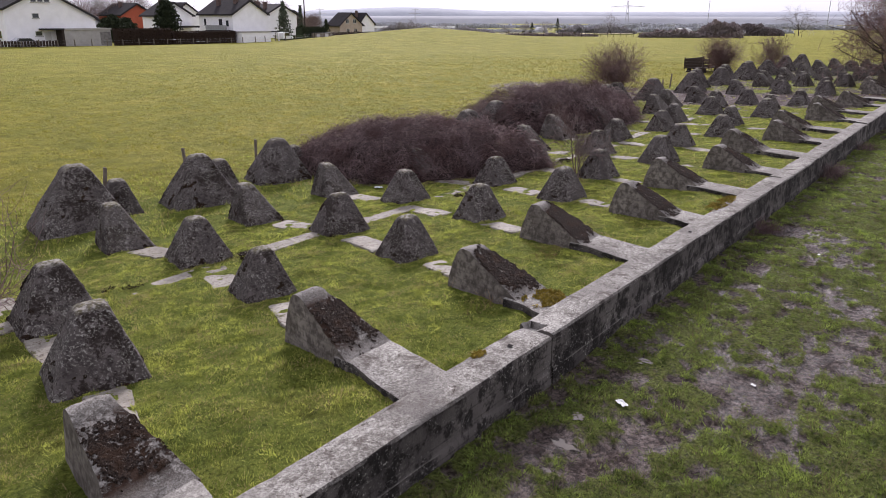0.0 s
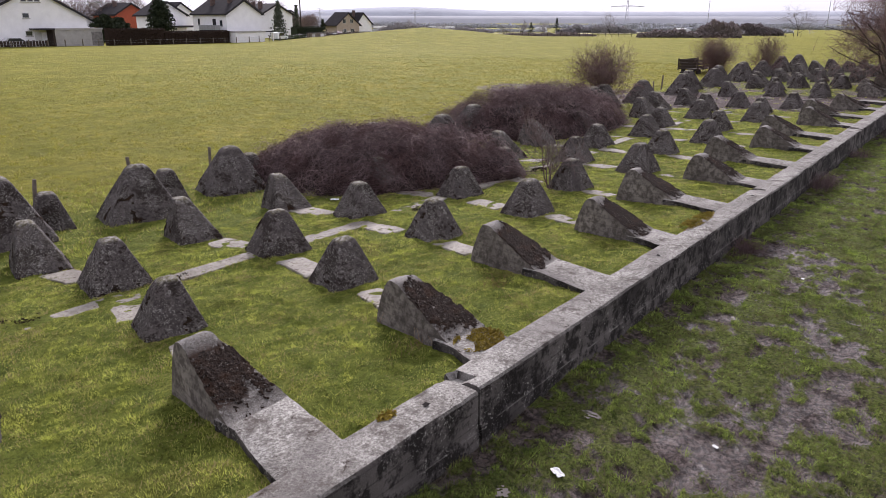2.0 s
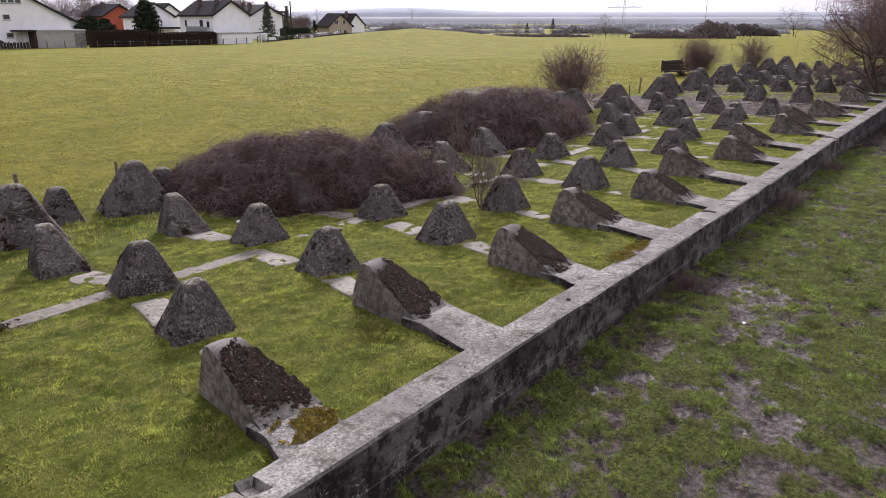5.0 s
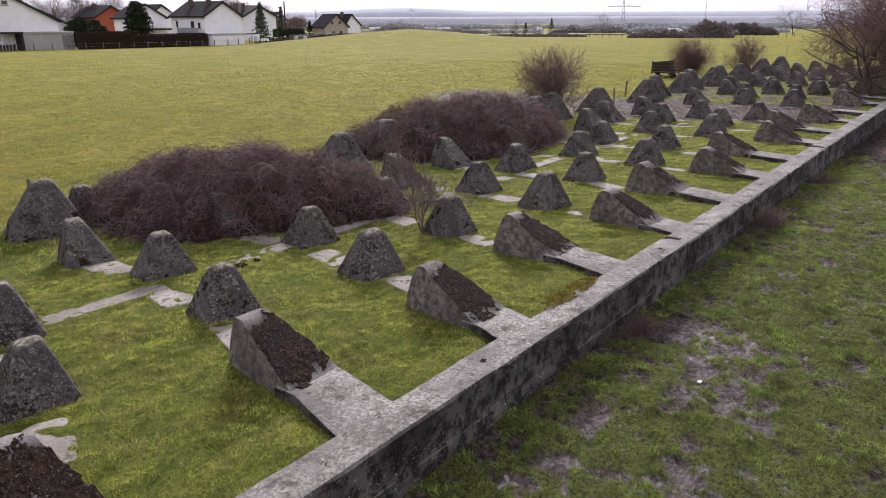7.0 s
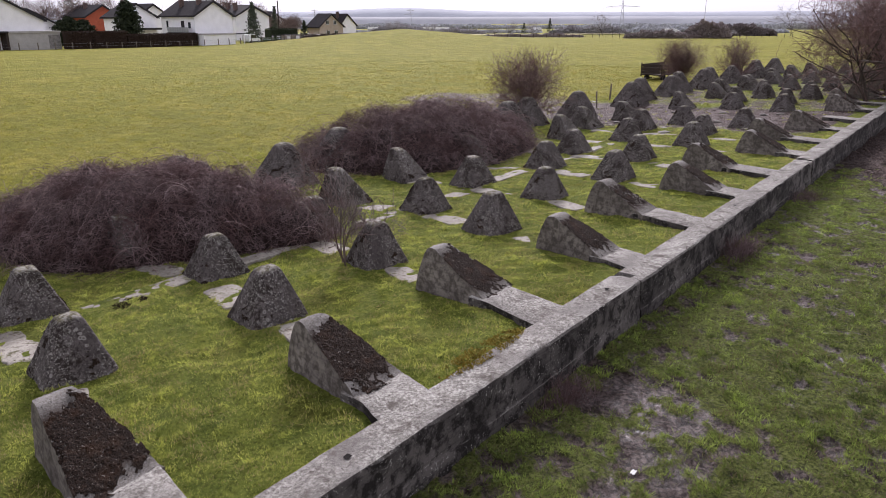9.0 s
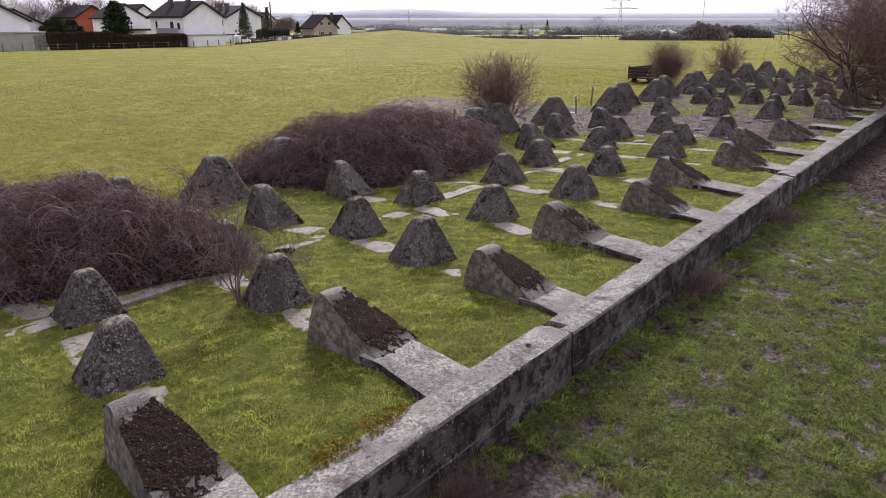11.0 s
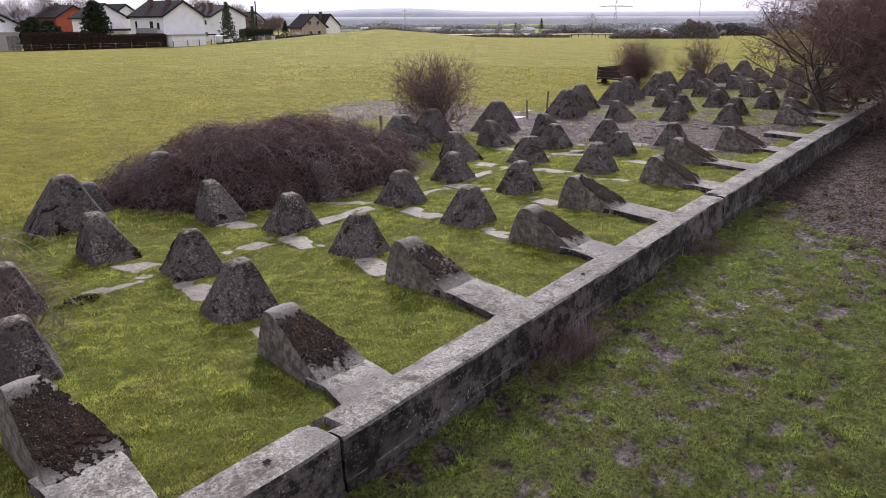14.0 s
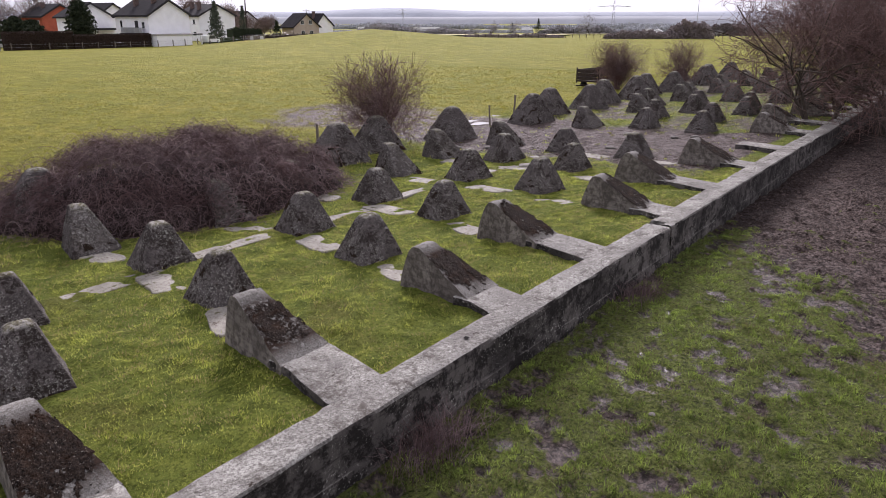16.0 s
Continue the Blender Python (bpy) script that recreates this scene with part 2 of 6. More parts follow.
def concrete_wall():
    m, t, b = material("wall_concrete")
    at = coords(t)
    big, mid, fine = noise_tex(t, at, 0.9, 5), noise_tex(t, at, 7, 7, 0.72), noise_tex(t, at, 45, 5)
    # Side faces get a darker base than the top: shade put into colour.
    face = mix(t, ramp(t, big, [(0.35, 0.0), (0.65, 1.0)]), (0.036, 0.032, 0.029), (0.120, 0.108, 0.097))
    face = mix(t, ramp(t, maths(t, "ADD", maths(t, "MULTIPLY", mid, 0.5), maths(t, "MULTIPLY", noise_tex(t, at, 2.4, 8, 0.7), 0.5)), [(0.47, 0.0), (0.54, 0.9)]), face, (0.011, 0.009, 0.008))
    spots = maths(t, "MULTIPLY", blotch(t, at, 30, 0.575, 0.62), ramp(t, noise_tex(t, at, 2.6, 4), [(0.45, 0.0), (0.58, 0.9)]))
    face = mix(t, spots, face, (0.36, 0.35, 0.31))
    pos = t.nodes.new("ShaderNodeSeparateXYZ")
    t.links.new(at, pos.inputs[0])
    board = ramp(t, maths(t, "FRACT", maths(t, "ADD", maths(t, "MULTIPLY", pos.outputs[2], 6.0), maths(t, "MULTIPLY", big, 0.25))), [(0.0, 0.8), (0.08, 0.0), (0.93, 0.0), (1.0, 0.8)])
    face = mix(t, maths(t, "MULTIPLY", board, ramp(t, mid, [(0.40, 0.2), (0.60, 0.9)])), face, (0.013, 0.011, 0.010))
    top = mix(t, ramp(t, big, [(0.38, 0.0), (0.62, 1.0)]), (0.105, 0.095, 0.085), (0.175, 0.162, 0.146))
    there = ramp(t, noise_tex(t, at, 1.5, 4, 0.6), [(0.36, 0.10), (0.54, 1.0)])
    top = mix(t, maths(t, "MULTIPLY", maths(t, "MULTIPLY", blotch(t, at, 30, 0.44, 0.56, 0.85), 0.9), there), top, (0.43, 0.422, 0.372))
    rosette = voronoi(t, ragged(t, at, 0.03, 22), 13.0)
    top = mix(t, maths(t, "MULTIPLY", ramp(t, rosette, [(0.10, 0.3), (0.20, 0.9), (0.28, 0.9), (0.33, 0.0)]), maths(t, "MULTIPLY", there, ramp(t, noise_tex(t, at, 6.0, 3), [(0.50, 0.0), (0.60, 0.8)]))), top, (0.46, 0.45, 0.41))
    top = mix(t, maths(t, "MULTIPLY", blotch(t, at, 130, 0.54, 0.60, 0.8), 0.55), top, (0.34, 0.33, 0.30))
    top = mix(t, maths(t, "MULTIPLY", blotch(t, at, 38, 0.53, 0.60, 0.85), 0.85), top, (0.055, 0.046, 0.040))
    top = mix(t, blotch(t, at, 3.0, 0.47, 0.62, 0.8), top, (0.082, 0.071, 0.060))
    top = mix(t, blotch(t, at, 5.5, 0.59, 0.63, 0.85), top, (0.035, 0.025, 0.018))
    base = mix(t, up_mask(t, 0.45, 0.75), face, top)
    t.links.new(base, b.inputs["Base Color"])
    b.inputs["Roughness"].default_value = 0.88
    bump(t, b, maths(t, "ADD", maths(t, "MULTIPLY", mid, 0.8), maths(t, "MULTIPLY", fine, 0.4)), 0.8, 0.022)
    return m


def concrete_pad():
    m, t, b = material("pale_slab_concrete")
    at = coords(t)
    mid, fine = noise_tex(t, at, 9, 8, 0.78), noise_tex(t, at, 60, 4)
    c = mix(t, ramp(t, noise_tex(t, at, 1.6, 3), [(0.35, 0.0), (0.65, 1.0)]), (0.18, 0.166, 0.136), (0.35, 0.330, 0.280))
    c = mix(t, ramp(t, mid, [(0.42, 0.6), (0.54, 0.0)]), c, (0.105, 0.09, 0.074))
    c = mix(t, ramp(t, mid, [(0.55, 0.0), (0.60, 0.95)]), c, (0.070, 0.048, 0.034))
    c = mix(t, blotch(t, at, 3.2, 0.55, 0.62, 0.8), c, (0.065, 0.060, 0.022))
    t.links.new(c, b.inputs["Base Color"])
    b.inputs["Roughness"].default_value = 0.8
    bump(t, b, maths(t, "ADD", mid, maths(t, "MULTIPLY", fine, 0.4)), 0.6, 0.02)
    return m


def ground_material():
    m, t, b = material("meadow_and_mud")
    at = coords(t)
    mud = t.nodes.new("ShaderNodeAttribute")
    mud.attribute_name = "mud"
    field = t.nodes.new("ShaderNodeAttribute")
    field.attribute_name = "field"
    n1, n2, n3, n4 = noise_tex(t, at, 0.22, 4), noise_tex(t, at, 2.6, 5, 0.65), noise_tex(t, at, 22, 5, 0.7), noise_tex(t, at, 110, 3, 0.7)
    n5 = noise_tex(t, at, 0.7, 5, 0.6)
    grass = mix(t, ramp(t, n2, [(0.36, 0.0), (0.64, 1.0)]), (0.088, 0.122, 0.020), (0.205, 0.235, 0.042))
    grass = mix(t, ramp(t, n5, [(0.54, 0.0), (0.66, 0.6)]), grass, (0.13, 0.115, 0.03))
    meadow = mix(t, ramp(t, n1, [(0.38, 0.0), (0.62, 1.0)]), (0.235, 0.230, 0.032), (0.325, 0.292, 0.054))
    meadow = mix(t, ramp(t, n5, [(0.40, 0.55), (0.60, 0.0)]), meadow, (0.140, 0.142, 0.022))
    meadow = mix(t, ramp(t, n2, [(0.40, 0.55), (0.56, 0.0)]), meadow, (0.105, 0.108, 0.016))
    grass = mix(t, field.outputs["Fac"], grass, meadow)
    grass = mix(t, maths(t, "MULTIPLY", ramp(t, n3, [(0.38, 0.75), (0.56, 0.0)]), maths(t, "SUBTRACT", 1.0, maths(t, "MULTIPLY", field.outputs["Fac"], 0.45))), grass, (0.030, 0.044, 0.006))
    grass = mix(t, ramp(t, n4, [(0.50, 0.0), (0.66, 0.45)]), grass, (0.23, 0.225, 0.04))
    trod = t.nodes.new("ShaderNodeAttribute")
    trod.attribute_name = "trodden"
    grass = mix(t, trod.outputs["Fac"], grass, mix(t, ramp(t, n3, [(0.36, 0.0), (0.62, 1.0)]), (0.030, 0.040, 0.010), (0.150, 0.170, 0.046)))
    earth = mix(t, ramp(t, n2, [(0.38, 0.0), (0.62, 1.0)]), (0.068, 0.049, 0.042), (0.160, 0.120, 0.104))
    earth = mix(t, ramp(t, noise_tex(t, at, 11, 7, 0.7), [(0.48, 0.0), (0.64, 0.75)]), earth, (0.210, 0.165, 0.150))
    lump = voronoi(t, ragged(t, at, 0.10, 8), 15)
    clod = maths(t, "SUBTRACT", maths(t, "ADD", maths(t, "MULTIPLY", noise_tex(t, at, 24, 8, 0.78, 0.6), 0.8), 0.22), maths(t, "MULTIPLY", lump, 0.28))
    dark_earth = t.nodes.new("ShaderNodeAttribute")
    dark_earth.attribute_name = "dark_earth"
    earth = mix(t, maths(t, "MULTIPLY", dark_earth.outputs["Fac"], ramp(t, noise_tex(t, at, 3.5, 6, 0.7), [(0.36, 1.0), (0.66, 0.45)])), earth, (0.042, 0.030, 0.026))
    earth = mix(t, ramp(t, clod, [(0.41, 0.9), (0.54, 0.0)]), earth, (0.022, 0.015, 0.012))
    edge = maths(t, "ADD", mud.outputs["Fac"], maths(t, "MULTIPLY", maths(t, "SUBTRACT", noise_tex(t, at, 16.0, 8, 0.8), 0.5), 1.1))
    k = ramp(t, edge, [(0.40, 0.0), (0.62, 1.0)])
    t.links.new(mix(t, k, grass, earth), b.inputs["Base Color"])
    wet = t.nodes.new("ShaderNodeAttribute")
    wet.attribute_name = "wet"
    kw = maths(t, "MULTIPLY", k, maths(t, "MULTIPLY", wet.outputs["Fac"], ramp(t, n2, [(0.38, 0.2), (0.60, 1.0)])))
    r = mix(t, kw, (0.95, 0.95, 0.95), (0.30, 0.30, 0.30))
    t.links.new(r, b.inputs["Roughness"])
    t.links.new(maths(t, "ADD", maths(t, "MULTIPLY", kw, 0.42), 0.05), b.inputs["Specular IOR Level"])
    bump(t, b, maths(t, "ADD", maths(t, "ADD", n3, maths(t, "MULTIPLY", n4, 0.5)), maths(t, "MULTIPLY", clod, 1.4)), 1.0, 0.06)
    return m


TOOTH, WEDGE, WALL, PAD, GROUND = concrete_tooth(), concrete_ramp(), concrete_wall(), concrete_pad(), ground_material()


# ---------------------------------------------------------------- helpers for meshes
def mesh_of(name, verts, faces, mat, smooth=False):
    me = bpy.data.meshes.new(name)
    me.from_pydata([tuple(v) for v in verts], [], faces)
    me.materials.append(mat)
    if smooth:
        me.polygons.foreach_set("use_smooth", np.ones(len(me.polygons), bool))
    me.update()
    return me


def sharpen(me, degrees=38):
    """Keeps edges crisp where faces meet at more than this angle."""
    bm = bmesh.new()
    bm.from_mesh(me)
    bmesh.ops.recalc_face_normals(bm, faces=bm.faces[:])
    for f in bm.faces:
        f.smooth = True
    for e in bm.edges:
        e.smooth = len(e.link_faces) == 2 and e.calc_face_angle(0.0) < radians(degrees)
    bm.to_mesh(me)
    bm.free()
    return me


def part(name, bm, mat, parent, label=""):
    """Links a bmesh, or a mesh, as one object under a thing or part."""
    if isinstance(bm, bmesh.types.BMesh):
        me = bpy.data.meshes.new(name)
        bm.to_mesh(me)
        bm.free()
        me.materials.append(mat)
    else:
        me = bm
    ob = new(name, me)
    ob.parent = parent
    return tagged(ob, label)


def thing(name, label, category, m=None, group="", kind=""):
    ob = new(name)
    ob.empty_display_size = 0.1
    if m is not None:
        ob.matrix_world = m
    return tagged(ob, label, category, group, kind)


def box_bm(x0, y0, z0, x1, y1, z1, bevel=0.0, segs=1):
    bm = bmesh.new()
    v = [bm.verts.new(p) for p in ((x0, y0, z0), (x1, y0, z0), (x1, y1, z0), (x0, y1, z0), (x0, y0, z1), (x1, y0, z1), (x1, y1, z1), (x0, y1, z1))]
    for f in ((0, 3, 2, 1), (4, 5, 6, 7), (0, 1, 5, 4), (1, 2, 6, 5), (2, 3, 7, 6), (3, 0, 4, 7)):
        bm.faces.new([v[i] for i in f])
    if bevel:
        bmesh.ops.bevel(bm, geom=bm.edges[:], offset=bevel, segments=segs, affect="EDGES")
    return bm


def big_mesh(name, co, tris, mat, smooth=False):
    """A mesh straight from arrays of places and triangles."""
    me = bpy.data.meshes.new(name)
    co, tris = np.asarray(co, np.float32), np.asarray(tris, np.int32)
    me.vertices.add(len(co))
    me.vertices.foreach_set("co", co.ravel())
    me.loops.add(tris.size)
    me.loops.foreach_set("vertex_index", tris.ravel())
    me.polygons.add(len(tris))
    me.polygons.foreach_set("loop_start", np.arange(0, tris.size, 3, dtype=np.int32))
    me.materials.append(mat)
    me.update(calc_edges=True)
    if smooth:
        me.polygons.foreach_set("use_smooth", np.ones(len(tris), bool))
    return me


def grid_faces(rows, cols, wrap=False):
    f = []
    for i in range(rows - 1):
        for j in range(cols if wrap else cols - 1):
            a, b = i * cols + j, i * cols + (j + 1) % cols
            f.append((a, b, b + cols, a + cols))
    return f


# ---------------------------------------------------------------- ground
MUD = [(2.9, -2.6, 1.6, 0.8), (4.5, -3.2, 1.3, 0.6), (1.2, -2.0, 1.0, 0.6), (0.2, -1.5, 1.0, 0.6), (9.6, -1.9, 1.3, 0.8), (10.6, -1.25, 0.9, 0.5), (6.4, -3.0, 0.7, 0.4),
       (7.2, -2.5, 0.5, 0.3), (13.9, -0.8, 0.6, 0.25), (18.1, -1.4, 0.4, 0.2), (7.0, -1.3, 1.2, 0.3)]


def mud_mask(x, y):
    """How bare the ground is, 0 to 1."""
    m = np.where(y < -0.3, step(0.40, 0.75, fbm(x, y, 0.9, 21, 4)) * np.interp(x, [10, 13], [0.50, 0.42]) + 0.26, 0.0)
    for px, py, rx, ry in MUD:
        e = ((x - px) / rx) ** 2 + ((y - py) / ry) ** 2
        m = np.maximum(m, (0.25 + 0.62 * step(2.4, 0.1, e) + 0.5 * (fbm(x, y, 0.5, 91, 3) - 0.5)) * (y < -0.3) * (e < 2.4))
    m = np.maximum(m, step(-0.3, -0.48, y) * step(-1.5, -0.5, y) * (0.30 + 0.75 * fbm(x, y, 0.9, 33)))
    # churned ground at the far end of the wall's low side
    m = np.maximum(m, churned(x, y) * (0.62 + 0.6 * fbm(x, y, 1.1, 15)))
    # trodden track through the gap, and its way into the meadow
    s = x - 0.2 * y + 1.5 * (fbm(x, y, 3.0, 41) - 0.5)
    track = step(28.6, 30.4, s) * step(38.5, 36.8, s) * step(0.2, 0.9, y) * step(22, 13, y)
    m = np.maximum(m, track * (0.48 + 0.70 * fbm(x, y, 1.3, 43)))
    m = np.maximum(m, step(26.0, 30.0, s) * step(0.2, 0.9, y) * step(15, 12.5, y) * (0.10 + 0.75 * fbm(x, y, 1.0, 45)))
    worn = ((x - 37.0) / 6.0) ** 2 + ((y - 19.5) / 5.0) ** 2 + 1.2 * (fbm(x, y, 2.4, 47) - 0.5)
    m = np.maximum(m, step(1.2, 0.3, worn) * (0.35 + 0.6 * fbm(x, y, 1.0, 49)))
    return np.clip(m, 0, 1)


def axis_lines(a, b, fine, far):
    near = np.arange(a, b + fine / 2, fine)
    grow, s, v = [], fine, 0.0
    while v < far:
        s = min(s * 1.16, 120)
        v += s
        grow.append(v)
    grow = np.array(grow)
    return np.concatenate([(a - grow)[::-1], near, b + grow])


def build_ground():
    xs, ys = axis_lines(-4.0, 32.0, 0.072, 4300), axis_lines(-5.6, 8.6, 0.070, 4300)
    # a crisp step hidden under the wall
    X, Y = np.meshgrid(xs, ys)
    Z = ground_z(X.ravel(), Y.ravel())
    co = np.stack([X.ravel(), Y.ravel(), Z], 1)
    r, c = X.shape
    i = np.arange(r * c).reshape(r, c)
    a, b, d, e = i[:-1, :-1].ravel(), i[:-1, 1:].ravel(), i[1:, 1:].ravel(), i[1:, :-1].ravel()
    tris = np.concatenate([np.stack([a, b, d], 1), np.stack([a, d, e], 1)])
    me = big_mesh("ground", co, tris, GROUND, True)
    x, y = co[:, 0], co[:, 1]
    mud = np.where(y < -0.3, 0.78 - 0.40 * turf(x, y), mud_mask(x, y)) * step(90, 60, np.hypot(x, y))
    fieldness = np.clip(step(12.2, 14.5, y + 1.2 * (fbm(x, y, 2, 3) - 0.5)) + step(60, 90, np.hypot(x, y)), 0, 1)
    wet = np.where(y < 0, (0.55 + 0.45 * step(0.45, 0.62, fbm(x, y, 1.7, 61))) * (1 - 0.85 * churned(x, y)), 0.3)
    # earth is darker in a band along the wall's far low side
    dark_earth = step(20.5, 24.5, x + 1.2 * (fbm(x, y, 1.5, 63) - 0.5)) * step(-2.0, -0.9, y - 0.8 * (fbm(x, y, 1.2, 65) - 0.5)) * step(0.1, -0.3, y)
    for name, v in (("dark_earth", np.clip(dark_earth, 0, 1)), ("mud", mud), ("field", fieldness), ("wet", wet), ("trodden", np.where(y < -0.25, 1.0, 0.0))):
        me.attributes.new(name, "FLOAT", "POINT").data.foreach_set("value", v.astype(np.float32))
    return tagged(new("ground", me), "winter meadow grass with trodden wet mud beside a wall", "ground", kind="structure")


build_ground()


# ---------------------------------------------------------------- teeth
def tooth_mesh(name, w, d, h, top_w, top_d, lean=(0, 0), seed=0, bury=0.3, seg=10):
    """A blunt pyramid of rough cast concrete: rounded edges, domed top."""
    n = 4 * seg
    levels = [-bury / h, 0, 0.08, 0.2, 0.34, 0.48, 0.62, 0.74, 0.84, 0.90, 0.945, 0.975, 0.993, 1.0]
    shrink = {0.945: 0.95, 0.975: 0.82, 0.993: 0.55, 1.0: 0.22}
    V = []
    ox, oy = seed * 3.7, seed * 1.9
    for f in levels:
        k = max(f, -0.1)
        hw, hd = (w + (top_w - w) * k) / 2, (d + (top_d - d) * k) / 2
        hw, hd = hw * shrink.get(f, 1), hd * shrink.get(f, 1)
        e = 0.13 + 0.24 * max(0, f) ** 5
        for j in range(n):
            a = 2 * math.pi * (j + 0.5) / n
            ca, sa = math.cos(a), math.sin(a)
            x = hw * math.copysign(abs(ca) ** e, ca)
            y = hd * math.copysign(abs(sa) ** e, sa)
            p = Vector((x + ox, y + oy, f * h))
            r = 1 + 0.035 * noise.noise(p * 2.3) + 0.022 * noise.noise(p * 7) + 0.016 * noise.noise(p * 17)
            V.append((x * r + lean[0] * k, y * r + lean[1] * k, f * h + 0.02 * noise.noise(p * 4) * (f > 0.8)))
    F = grid_faces(len(levels), n, True)
    V.append((lean[0], lean[1], h * 1.004))
    base = (len(levels) - 1) * n
    F += [(base + j, base + (j + 1) % n, len(V) - 1) for j in range(n)]
    return sharpen(mesh_of(name, V, F, TOOTH, True), 30)


def wedge_mesh(name, seed, apex_h, bury=0.3):
    """The first tooth of a column: steep back, near-upright sides, long slope to the beam. y runs from the apex to the wall (-)."""
    def wide(y):
        return 2 * (0.168 + 0.185 * (0.10 - max(y, -1.03)))
    line = [(0.42, -bury), (0.36, 0.0), (0.28, 0.22), (0.20, 0.39), (0.14, apex_h - 0.035), (0.08, apex_h - 0.006), (0.0, apex_h), (-0.06, apex_h - 0.02), (-0.12, apex_h - 0.06)]
    line += [(-0.12 - 0.91 * i / 14, apex_h - 0.06 + (0.048 - apex_h) * i / 14) for i in range(1, 15)]
    rows = [(y, z, wide(y) + 0.06, wide(y)) for y, z in line]
    V, across = [], 18
    for y, z, wb, wt in rows:
        bottom = -bury - 0.02
        prof = []
        for i in range(5):
            f = i / 5
            prof.append((-(wb + (wt - wb) * f) / 2, bottom + (z - bottom - 0.012) * f))
        for i in range(8):
            u = -1 + 2 * i / 7
            prof.append((wt / 2 * u * (1 if abs(u) < 0.9 else 0.995), z - 0.010 * abs(u) ** 6))
        for i in range(5):
            f = 1 - (i + 1) / 5
            prof.append(((wb + (wt - wb) * f) / 2, bottom + (z - bottom - 0.012) * f))
        for x, zz in prof:
            p = Vector((x + seed * 5.1, y + seed * 2.3, zz))
            g = 0.014 * noise.noise(p * 3) + 0.012 * noise.noise(p * 9) + 0.006 * noise.noise(p * 21)
            V.append((x + g, y + g * 0.7, zz + (g if zz > 0 else 0)))
    F = [tuple(reversed(f)) for f in grid_faces(len(rows), across)]
    F.append(tuple(reversed(range(across))))
    F.append(tuple(range((len(rows) - 1) * across, len(rows) * across)))
    return sharpen(mesh_of(name, V, F, WEDGE, True), 34)


def moss_material():
    m, t, b = material("black_brown_moss")
    at = coords(t, False)
    fine = noise_tex(t, at, 55, 6, 0.7)
    c = mix(t, ramp(t, fine, [(0.38, 0.0), (0.62, 1.0)]), (0.007, 0.005, 0.004), (0.034, 0.022, 0.015))
    c = mix(t, ramp(t, noise_tex(t, at, 5, 3), [(0.50, 0.0), (0.66, 0.7)]), c, (0.036, 0.019, 0.010))
    c = mix(t, blotch(t, at, 36, 0.595, 0.63, 0.8), c, (0.30, 0.28, 0.245))
    t.links.new(c, b.inputs["Base Color"])
    b.inputs["Roughness"].default_value = 0.98
    bump(t, b, fine, 1.0, 0.02)
    return m


MOSSMAT = moss_material()


def wedge_moss_mesh(seed, apex_h, cover=0.0):
    """A torn mat of dead moss lying on a wedge's slope, in clods."""
    nu, nv = 52, 112
    V, keep = [], []
    for i in range(nv + 1):
        y = 0.0 - 1.08 * i / nv
        f = max(0.0, (-y - 0.12) / 0.91)
        z = max(apex_h - 0.06 + (0.048 - apex_h) * f, -0.005) if y < -0.12 else apex_h - 0.06 * (-y / 0.12) ** 2
        hw = 0.168 + 0.185 * (0.10 - max(y, -1.03))
        for j in range(nu + 1):
            u = -1.03 + 2.06 * j / nu
            p = Vector((u * hw + seed * 5.1, y + seed * 2.3, z))
            g = 0.014 * noise.noise(p * 3) + 0.012 * noise.noise(p * 9) + 0.006 * noise.noise(p * 21)
            q = Vector((u * hw, y, seed * 3.7))
            reach = min(1.0, max(0.0, (-y - 0.03) / 0.26)) * min(1.0, max(0.0, (1.18 + y) / 0.55))
            k = 0.90 * reach - 0.45 + cover + 0.45 * noise.noise(q * 4.0) + 0.42 * noise.noise(q * 12) + 0.34 * noise.noise(q * 30) + 0.22 * noise.noise(q * 70) - 0.32 * max(0, abs(u) - 0.6) / 0.4
            keep.append(k > 0)
            lump = 0.6 + 0.5 * noise.noise(q * 26) + 0.4 * noise.noise(q * 60)
            V.append((u * hw + g, y + g * 0.7, z + g + 0.004 + (0.013 * min(1.0, max(0.0, k) * 4) * max(0.15, lump) if k > 0 else -0.02)))
    F = [f for f in grid_faces(nv + 1, nu + 1) if sum(keep[v] for v in f) >= 3]
    return mesh_of("moss", V, [tuple(reversed(f)) for f in F], MOSSMAT, False)


